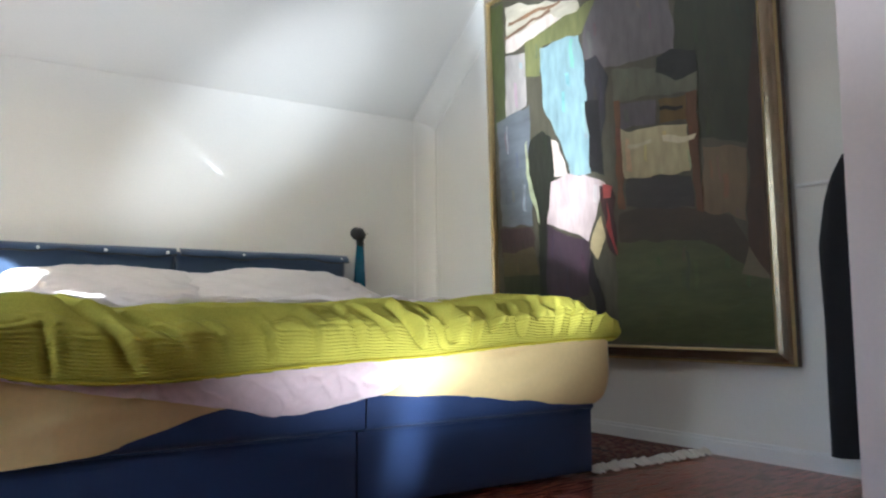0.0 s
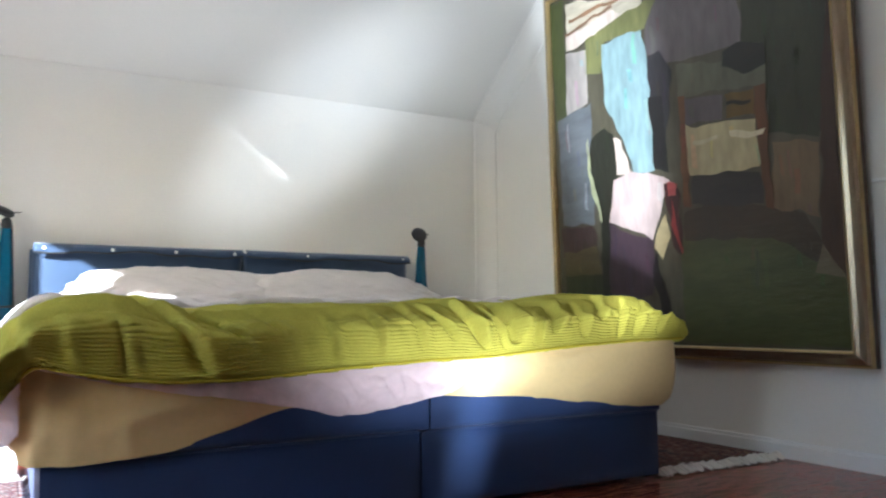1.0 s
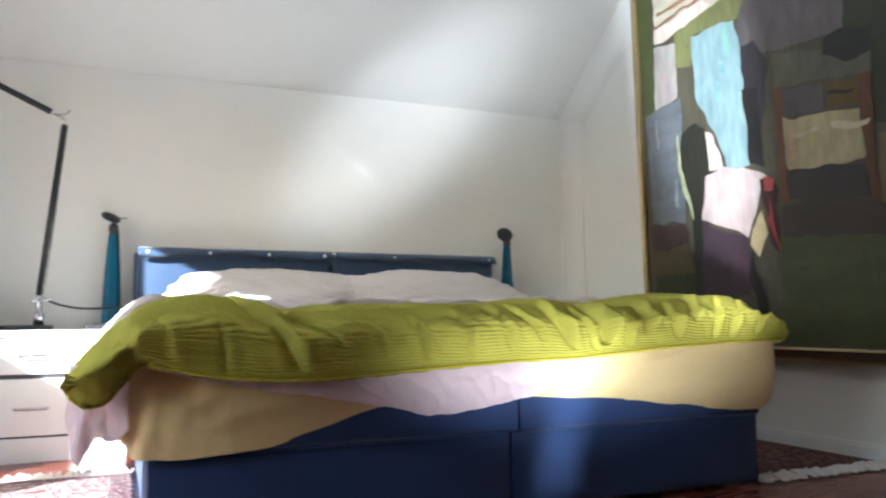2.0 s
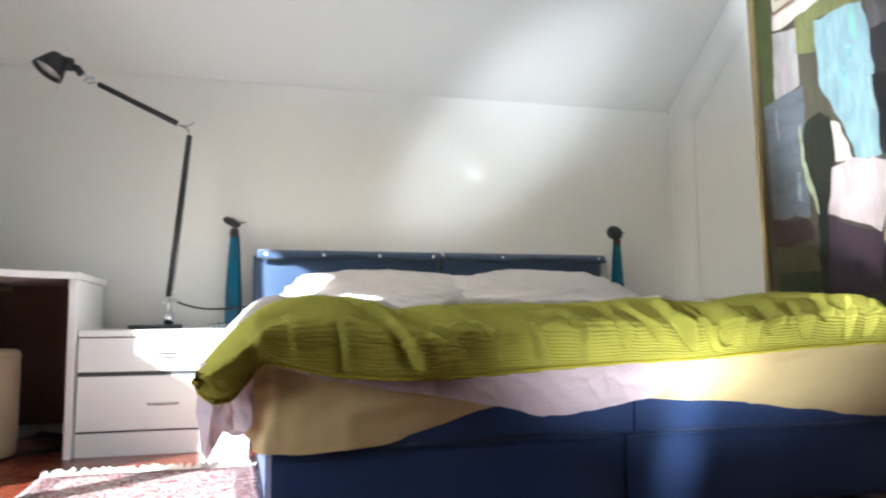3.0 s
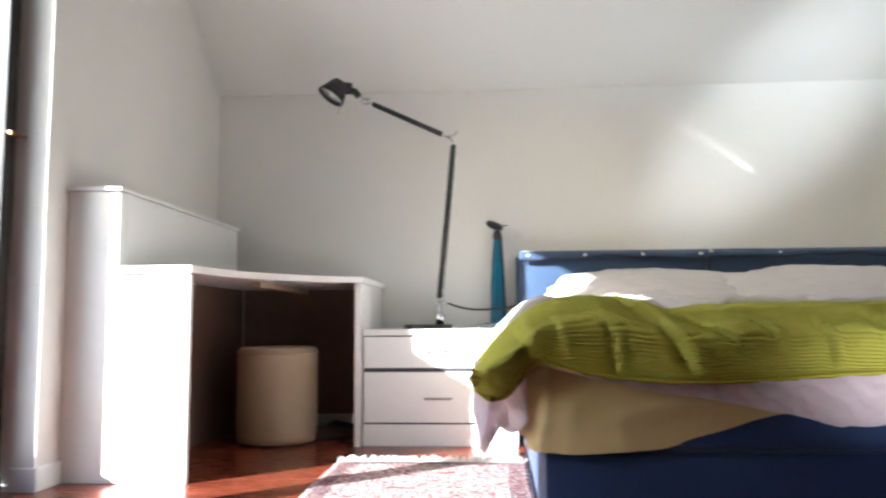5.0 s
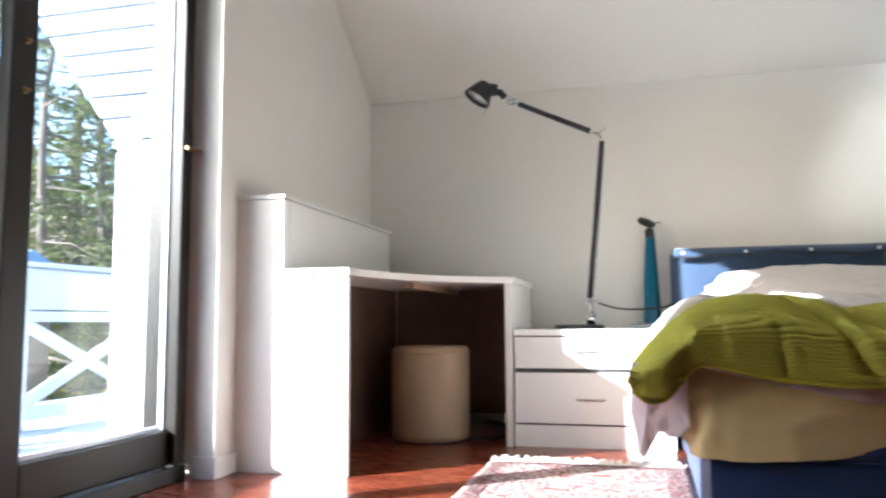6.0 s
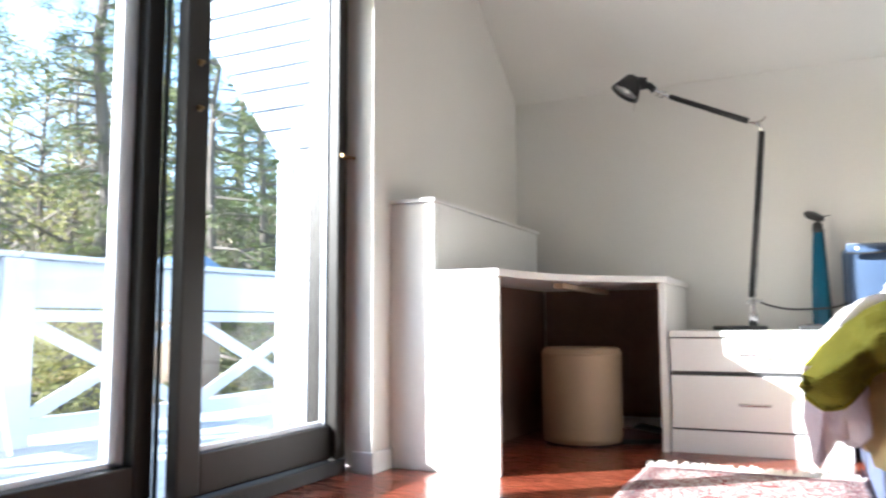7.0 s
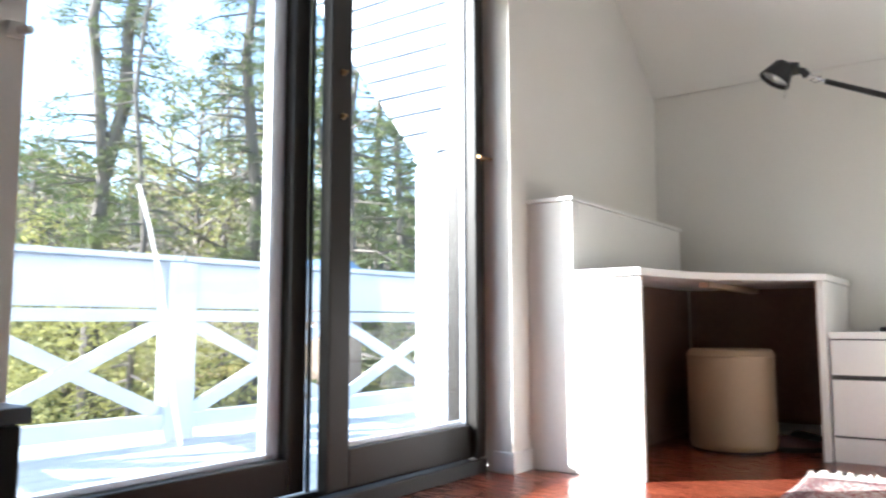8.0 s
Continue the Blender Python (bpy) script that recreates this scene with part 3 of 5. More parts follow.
# folds: place along the bed, depth, half width, lean, and how far up and down the front they run
FOLDS = ((0.365, 0.024, 0.018, 0.30, 0.30, 0.95), (0.47, 0.015, 0.013, 0.40, 0.30, 0.80), (0.24, 0.010, 0.011, 0.10, 0.66, 0.99), (0.58, 0.009, 0.012, 0.30, 0.45, 0.9),
         (0.72, 0.012, 0.010, 0.10, 0.5, 0.95), (0.84, 0.013, 0.012, 0.08, 0.45, 0.9), (0.95, 0.014, 0.012, 0.15, 0.35, 0.85), (1.03, 0.020, 0.010, 0.28, 0.40, 0.80),
         (1.125, 0.036, 0.013, 0.22, 0.38, 0.86), (1.20, 0.018, 0.009, 0.20, 0.5, 0.9), (1.272, 0.060, 0.022, 0.06, 0.36, 0.84), (1.36, 0.020, 0.009, -0.02, 0.5, 0.9),
         (1.43, 0.040, 0.014, -0.06, 0.30, 0.80), (1.52, 0.022, 0.010, 0.02, 0.45, 0.86), (1.60, 0.024, 0.012, -0.12, 0.36, 0.76), (1.69, 0.018, 0.010, -0.14, 0.45, 0.9),
         (1.77, 0.020, 0.010, -0.20, 0.42, 0.9), (1.86, 0.016, 0.010, -0.2, 0.4, 0.9), (0.05, 0.010, 0.014, 0.10, 0.45, 0.95), (0.12, 0.006, 0.014, 0.12, 0.5, 0.95))


def fold_depth(x, w):
    total = 0.0
    for c, d, wd, m, lo, hi in FOLDS:
        g = (x - c - m * (w - 0.62)) / wd
        if abs(g) > 5 or not lo < w < hi:
            continue
        run = math.sin(math.pi * (w - lo) / (hi - lo)) ** 0.6
        # a steep side and a long one, with a raised lip on the steep side
        total += run * d * (math.exp(-(g * (1.7 if g > 0 else 0.75)) ** 2) - 0.45 * math.exp(-((g - 1.7) * 0.9) ** 2))
    return total


def quilt(u, v):
    x = -0.06 + 2.025 * u
    w = 0.28 * v / 0.12 if v < 0.12 else 0.28 + 0.72 * (v - 0.12) / 0.88
    x, y, z = quilt_point(x, w)
    near = max(0.0, min(1.0, (w - 0.22) / 0.30))
    lumps = 0.020 * wob(x * 5, w * 3.0, 5) + 0.012 * wob(x * 14 - w * 5, w * 5, 9) + 0.006 * wob(x * 34 - w * 8, w * 7, 3)
    fade = near * (1 - 0.85 * max(0, (w - 0.72) / 0.28))
    run = (y - 1.88) + (0.62 - z) + 0.010 * wob(x * 4, w * 3, 1) + 0.004 * wob(x * 16, w * 6, 12)
    wave = abs(math.sin(math.pi * run / 0.0095))
    cell = 0.5 + 0.5 * math.sin(2 * math.pi * (x + 0.006 * wob(x * 20, run * 60, 2)) / 0.034 + 2.5 * wob(run * 40, x * 3, 6))
    rib = 0.0060 * wave ** 0.8 * (0.72 + 0.28 * cell) * (1 if w < 0.965 else 0) * (0.85 + 0.5 * wob(x * 26, run * 50, 4))
    s = max(0.0, min(1.0, (w - 0.35) / 0.3))
    ny, nz = -0.25 - 0.72 * s, 0.95 - 0.75 * s
    o = (lumps - 1.5 * fold_depth(x, w)) * fade + rib
    y, z = y + ny * o, z + nz * o + 0.012 * wob(x * 4, y * 4, 8) * (1 - near)
    if y > 1.880 and w > 0.45 and 0.06 < x < 1.84:
        # the cloth lies against the mattress where it is pushed in
        y = 1.880 + (y - 1.880) * 0.25
    return (x - (0.4 * o if x < 0.05 else 0), y, z)


quilt_ob = thing("quilt", "lime green ribbed quilt with yellow piping thrown over the bed", "quilt")
q = part("cover", grid_mesh(quilt, 480, 300), QUILT, quilt_ob, smooth=True)
thick(q, 0.012)
part("piping", tube([(lambda p: (p[0], p[1] - 0.004, p[2] - 0.003))(quilt_point(-0.058 + 2.02 * k / 140, 1.0)) for k in range(141)], 0.004), QUILT_TRIM, quilt_ob, "bright yellow edge piping", True)

# pink sheet that slips out under the quilt
PINK_X = [0.10, 0.20, 0.35, 0.50, 0.64, 0.76, 0.84, 0.91, 1.00, 1.06, 1.12, 1.20, 1.35, 1.50, 1.75, 1.95]
PINK_Z = [0.425, 0.400, 0.368, 0.345, 0.318, 0.290, 0.288, 0.297, 0.312, 0.322, 0.345, 0.405, 0.430, 0.447, 0.457, 0.458]


def pink(u, v):
    x = 0.10 + 1.87 * u
    low = curve_at(PINK_X, PINK_Z, x)
    z = 0.475 + (low - 0.475) * v
    hang = max(0, 0.44 - z) * 4
    y = 1.906 - 0.008 * hang - (0.012 * wob(x * 9 + z * 3, z * 4, 4) + 0.020 * abs(wob(x * 20 + z * 8, z * 14, 6)) + 0.010 * abs(wob(x * 42 - z * 20, z * 34, 2))) * min(1, v * 2) * min(1, hang * 3 + 0.15)
    return (x, y, z + 0.004 * wob(x * 14, 2, 2) * v)


sheet_ob = thing("bed_sheet", "crumpled pale pink sheet slipping out under the quilt", "sheet")
thick(part("cloth", grid_mesh(pink, 260, 40), PINK, sheet_ob, smooth=True), 0.003)


def side_drape(u, v):
    y = 1.99 + 0.75 * u
    low = 0.225 + 0.05 * abs(math.sin(u * 7 + 1)) + 0.12 * u - 0.06 * math.exp(-((u - 0.04) / 0.03) ** 2)
    z = 0.47 + (low - 0.47) * v
    x = 0.015 - 0.050 * math.sin(min(1, v * 1.4) * 1.5) - 0.018 * wob(y * 8, z * 5, 2) - 0.012 * math.sin(y * 30 + 3 * v) * v
    return (x, y - 0.03 * v * (1 - u), z)


thick(part("side_drop", grid_mesh(side_drape, 120, 40), DROP, sheet_ob, smooth=True), 0.003)


def corner_drop(u, v):
    x = -0.060 + 0.125 * u
    low = curve_at([-0.060, -0.05, -0.035, -0.015, 0.0, 0.02, 0.045, 0.065], [0.30, 0.225, 0.205, 0.250, 0.275, 0.262, 0.268, 0.29], x)
    z = 0.43 + (low - 0.43) * v
    crush = 0.030 * wob(x * 18, z * 10, 3) + 0.022 * abs(wob(x * 34 + z * 10, z * 22, 5))
    return (x + 0.010 * wob(z * 14, x * 9, 3) * v, 1.952 - crush * (0.3 + v) + 0.10 * (1 - u) ** 2, z)


thick(part("corner_drop", grid_mesh(corner_drop, 50, 40), DROP, sheet_ob, smooth=True), 0.003)


# white duvet and pillows behind the quilt
def duvet(u, v):
    x = -0.07 + 2.03 * u
    y = 2.30 + 1.30 * v
    edge = min(1.0, max(0.0, (x + 0.07) / 0.20))
    side = min(1.0, max(0.0, (1.97 - x) / 0.18))
    prof = math.sin(edge * math.pi / 2) ** 0.8
    z = 0.36 + 0.225 * prof * (0.55 + 0.45 * math.sin(side * math.pi / 2)) + 0.018 * wob(x * 3, y * 3, 1) + 0.018 * wob(x * 7, y * 7, 4) + 0.010 * (1 - 3 * abs(wob(x * 11, y * 9, 6)))
    z += 0.035 * math.exp(-((x - 0.55) / 0.3) ** 2 - ((y - 3.15) / 0.3) ** 2)
    return (x, y, z)


duvet_ob = thing("duvet", "crumpled white cotton duvet pushed towards the pillows", "duvet")
thick(part("cover", grid_mesh(duvet, 160, 110), LINEN, duvet_ob, smooth=True), 0.03)


def pillow(name, cx, cy, cz, wx, wy, wz, tilt, seed, label):
    t = thing(name, label, "pillow", "pillows on the bed")

    def f(u, v):
        a, b = 2 * math.pi * u, math.pi * (v - 0.5)
        c, s = math.cos(a), math.sin(a)
        sx = math.copysign(abs(c) ** 0.72, c) * math.cos(b) ** 0.85
        sy = math.copysign(abs(s) ** 0.72, s) * math.cos(b) ** 0.85
        sz = math.sin(b)
        k = 1 + 0.12 * wob(sx * 2.5 + seed, sy * 2.5, sz * 2) + 0.07 * wob(sx * 6, sy * 6 + seed, sz * 5) + 0.014 * (1 - abs(wob(sx * 8 + seed, sy * 7, sz * 6)) * 4)
        p = Euler((radians(tilt), 0, 0)).to_matrix() @ Vector((sx * wx * k, sy * wy * k, sz * wz * k))
        return (cx + p.x, cy + p.y, cz + p.z)
    bm = grid_mesh(f, 140, 64)
    bmesh.ops.remove_doubles(bm, verts=bm.verts, dist=0.0005)
    part("pillowcase", bm, LINEN, t, smooth=True)
    return t


pillow("pillow", 0.69, 3.58, 0.640, 0.44, 0.22, 0.095, 24, 1.0, "white cotton pillow leaning on the navy headboard in sunlight")
pillow("pillow", 1.43, 3.56, 0.632, 0.52, 0.25, 0.105, 22, 7.0, "crumpled white cotton pillow leaning on the navy headboard")
pillow("pillow", 1.02, 3.52, 0.585, 0.24, 0.18, 0.075, 18, 4.0, "small white cotton pillow between two larger pillows")


# ---------------------------------------------------------------- lamps
def blue_lamp(x, y, z, turn):
    t = thing("bedside_lamp", "slender blue glass bedside lamp with a black oval head", "lamp", "bedside lamps", (x, y, z))
    part("foot", lathe([(0.055, 0.0), (0.055, 0.008), (0.045, 0.012)], 28), BLACK, t)
    bm = bmesh.new()
    rings = []
    for zz, w, d in ((0.012, 0.040, 0.030), (0.20, 0.036, 0.027), (0.36, 0.026, 0.020), (0.44, 0.019, 0.015)):
        rings.append([bm.verts.new((sx * w, sy * d, zz)) for sx, sy in ((-1, -0.35), (-0.35, -1), (0.6, -1), (1, 0), (0.35, 1), (-1, 0.6))])
    for a, b in zip(rings, rings[1:]):
        for k in range(6):
            bm.faces.new((a[k], a[(k + 1) % 6], b[(k + 1) % 6], b[k]))
    bm.faces.new(rings[0][::-1])
    bm.faces.new(rings[-1])
    part("body", bm, BLUEGLASS, t, "tapered blue glass body")
    part("edge_bar", rod((0.041, -0.004, 0.012), (0.021, 0, 0.45), 0.006, 0.004, 8), BLACK, t)
    part("collar", lathe([(0.018, 0.436), (0.023, 0.45), (0.020, 0.475), (0.010, 0.486)], 20), BLACK, t, smooth=True)
    part("neck", rod((0.004, 0, 0.48), (0.008, 0, 0.505), 0.006), STEEL, t)
    head = lathe([(0.012, -0.016), (0.038, -0.012), (0.046, 0.0), (0.038, 0.010), (0.012, 0.015)], 28)
    hd = part("head", head, BLACK, t, smooth=True)
    hd.matrix_basis = pose(-0.012, 0, 0.513, 20, 24, 0)
    part("pin", rod((0.012, 0, 0.508), (0.055, 0, 0.512), 0.003, 0.002, 8), BLACK, t)
    t.rotation_euler = (0, 0, radians(turn))
    return t


blue_lamp(0.008, 3.915, 0.498, 0)
right_lamp = copy_thing(bpy.data.objects["bedside_lamp"], pose(2.062, 3.915, 0.498, 0, 0, 8))
for c in right_lamp.children:
    if c.name.startswith("head"):
        c.matrix_basis = pose(-0.022, -0.012, 0.505, 66, 0, -18)

# articulated task lamp on the bedside cabinet
task = thing("task_lamp", "black articulated task lamp with steel joints, switched off", "lamp")
LY = 3.68
part("base", lathe([(0.112, 0.0), (0.114, 0.006), (0.112, 0.016), (0.105, 0.019), (0.02, 0.020)], 44, -0.32, LY), BLACK, task).location.z = 0.498
part("stem", lathe([(0.020, 0.516), (0.020, 0.568), (0.013, 0.572), (0.010, 0.60), (0.012, 0.625)], 22, -0.265, LY), STEEL, task, "brushed steel stem", True)
part("lower_joint", tube([(-0.29, LY, 0.615), (-0.265, LY, 0.632), (-0.24, LY, 0.62), (-0.222, LY, 0.628)], 0.006), STEEL, task, "steel joint")
low_a, low_b = Vector((-0.268, LY, 0.64)), Vector((-0.197, LY, 1.372))
arm = rod(low_a, low_b, 0.0125, 0.0125, 12)
part("lower_arm", arm, BLACK, task, smooth=True)
part("lower_cable", rod(low_a + Vector((0.018, 0, 0)), low_b + Vector((0.012, 0, 0)), 0.002, 0.002, 6), STEEL, task, "thin steel tension wire")
part("elbow", tube([(-0.197, LY, 1.372), (-0.200, LY, 1.392), (-0.215, LY, 1.408), (-0.236, LY, 1.418)], 0.006), STEEL, task, "steel elbow")
part("elbow_hook", tube([(-0.245, LY, 1.419), (-0.215, LY, 1.416), (-0.190, LY, 1.422), (-0.178, LY, 1.438)], 0.004), STEEL, task, "steel hook")
part("elbow_pin", rod((-0.205, LY - 0.022, 1.40), (-0.205, LY + 0.022, 1.40), 0.007), STEEL, task)
up_a, up_b = Vector((-0.250, LY, 1.425)), Vector((-0.585, LY, 1.583))
part("upper_arm", rod(up_a, up_b, 0.0135, 0.0125, 12), BLACK, task, smooth=True)
part("wrist", tube([(-0.585, LY, 1.583), (-0.61, LY, 1.60), (-0.63, LY, 1.612), (-0.655, LY, 1.628)], 0.0055), STEEL, task, "steel wrist")
part("wrist_loop", tube([(-0.60, LY, 1.608), (-0.625, LY, 1.612), (-0.645, LY, 1.596), (-0.625, LY, 1.584), (-0.60, LY, 1.590)], 0.004), STEEL, task, "steel wire loop")
head_dir = Vector((-0.62, -0.25, -0.62)).normalized()
part("head_knuckle", tube([(-0.655, LY, 1.622), (-0.675, LY, 1.648), (-0.70, LY, 1.655), (-0.725, LY, 1.650)], 0.017), BLACK, task, smooth=True)
part("socket", rod((-0.69, LY, 1.662), (-0.74, LY, 1.668), 0.028, 0.032, 18), BLACK, task, smooth=True)
turn_m = Matrix.Translation((-0.742, LY - 0.005, 1.692)) @ Vector((-0.47, -0.20, -0.76)).to_track_quat("Z", "Y").to_matrix().to_4x4()
shade = lathe([(0.034, 0.0), (0.042, 0.010), (0.070, 0.088), (0.070, 0.092), (0.066, 0.088), (0.038, 0.012), (0.030, 0.006)], 40)
sh = part("shade", shade, BLACK, task, smooth=True)
sh.matrix_basis = turn_m
inner = part("shade_lining", lathe([(0.064, 0.074), (0.037, 0.014), (0.010, 0.010)], 36), SHADE_IN, sh, "white shade lining", True)
inner.matrix_basis = Matrix.Identity(4)
part("bulb", lathe([(0.012, 0.012), (0.016, 0.03), (0.028, 0.06), (0.020, 0.082), (0.004, 0.088)], 20), SHADE_IN, sh, "white bulb", True)
part("switch_stem", rod((-0.735, LY - 0.02, 1.60), (-0.752, LY - 0.02, 1.53), 0.002, 0.0015, 6), STEEL, task)
cable = thing("lamp_cable", "black electric cable sagging between the two lamps", "cable")
part("wire", tube(arc([(-0.255, LY, 0.63), (-0.20, 3.70, 0.605), (-0.12, 3.75, 0.588), (-0.03, 3.80, 0.588), (0.06, 3.84, 0.596), (0.11, 3.85, 0.615)], 6), 0.0045), RUBBER, cable, smooth=True)
phone = thing("handset", "black plastic handset lying on the bedside cabinet", "handset")
part("shell", box(-0.085, 3.62, 0.499, 0.035, 3.68, 0.518, 0.007, 3), RUBBER, phone)
part("keypad", box(-0.06, 3.628, 0.5185, 0.0, 3.672, 0.523, 0.002), BLACK, phone)

# ---------------------------------------------------------------- the painting
painting = thing("painting", "large abstract oil painting in a worn gilt frame", "painting")
PY0, PY1, PZ0, PZ1 = 1.605, 3.300, 0.350, 2.262
PB, PT = 2.576, 2.533           # the frame leans out a little at the top


def lean(y, z, out=0.0):
    return (PB + (PT - PB) * (z - PZ0) / (PZ1 - PZ0) - out, y, z)


def moulding(y0, z0, y1, z1, steps):
    """One mitred side of the frame from corner to corner, with the given section."""
    cy, cz = (PY0 + PY1) / 2, (PZ0 + PZ1) / 2
    bm = bmesh.new()
    ends = []
    for y, z in ((y0, z0), (y1, z1)):
        sy, sz = (1 if y < cy else -1), (1 if z < cz else -1)
        ends.append([bm.verts.new(lean(y + sy * d, z + sz * d, h)) for d, h in steps])
    for k in range(len(steps) - 1):
        bm.faces.new((ends[0][k], ends[0][k + 1], ends[1][k + 1], ends[1][k]))
    bm.faces.new(ends[0])
    bm.faces.new(ends[1][::-1])
    return bm


BEVEL = ((0.006, 0.010), (0.006, 0.036), (0.016, 0.046), (0.032, 0.055), (0.048, 0.060), (0.048, 0.010))
OUTER_BEAD = ((0.0, 0.024), (0.0, 0.037), (0.003, 0.040), (0.006, 0.037), (0.006, 0.024))
INNER_BEAD = ((0.048, 0.020), (0.048, 0.063), (0.051, 0.066), (0.055, 0.062), (0.058, 0.050), (0.058, 0.020))
SIDE = ((0.0, 0.0), (0.0, 0.0235), (0.005, 0.0235), (0.005, 0.0))
for a, b, c, d in ((PY0, PZ0, PY1, PZ0), (PY0, PZ1, PY1, PZ1), (PY0, PZ0, PY0, PZ1), (PY1, PZ0, PY1, PZ1)):
    side = part("moulding", moulding(a, b, c, d, BEVEL), GILT, painting, "bronzed gilt moulding sloping outwards")
    part("outer_bead", moulding(a, b, c, d, OUTER_BEAD), GILT_BEAD, side, "thin gilt outer bead")
    part("inner_bead", moulding(a, b, c, d, INNER_BEAD), GILT_BEAD, side, "thin gilt inner bead")
    part("side_board", moulding(a, b, c, d, SIDE), GILT_DARK, side, "dark brown side of the frame")


def slab_on(points, out, t):
    bm = bmesh.new()
    f = [bm.verts.new(lean(y, z, out + t)) for y, z in points]
    b = [bm.verts.new(lean(y, z, out)) for y, z in points]
    k = len(points)
    for i in range(k):
        bm.faces.new((f[i], f[(i + 1) % k], b[(i + 1) % k], b[i]))
    bm.faces.new(f)
    bm.faces.new(b[::-1])
    return bm


def oil(colour, i):
    return material("oil_paint", [c * k * (0.42 if sum(colour) < 0.9 else 0.75) for c, k in zip(colour, (1.12, 1.0, 0.82))], 0.36, vary=0.32, scale=7, fine=26, bump=0.5, bump_scale=45, stretch=(1, 1, 0.35) if i % 3 else (1, 0.3, 1))


part("canvas", slab_on([(PY0 + 0.055, PZ0 + 0.055), (PY1 - 0.055, PZ0 + 0.055), (PY1 - 0.055, PZ1 - 0.055), (PY0 + 0.055, PZ1 - 0.055)], 0.035, 0.004), oil((0.13, 0.13, 0.10), 1), painting, "grey-green canvas ground")
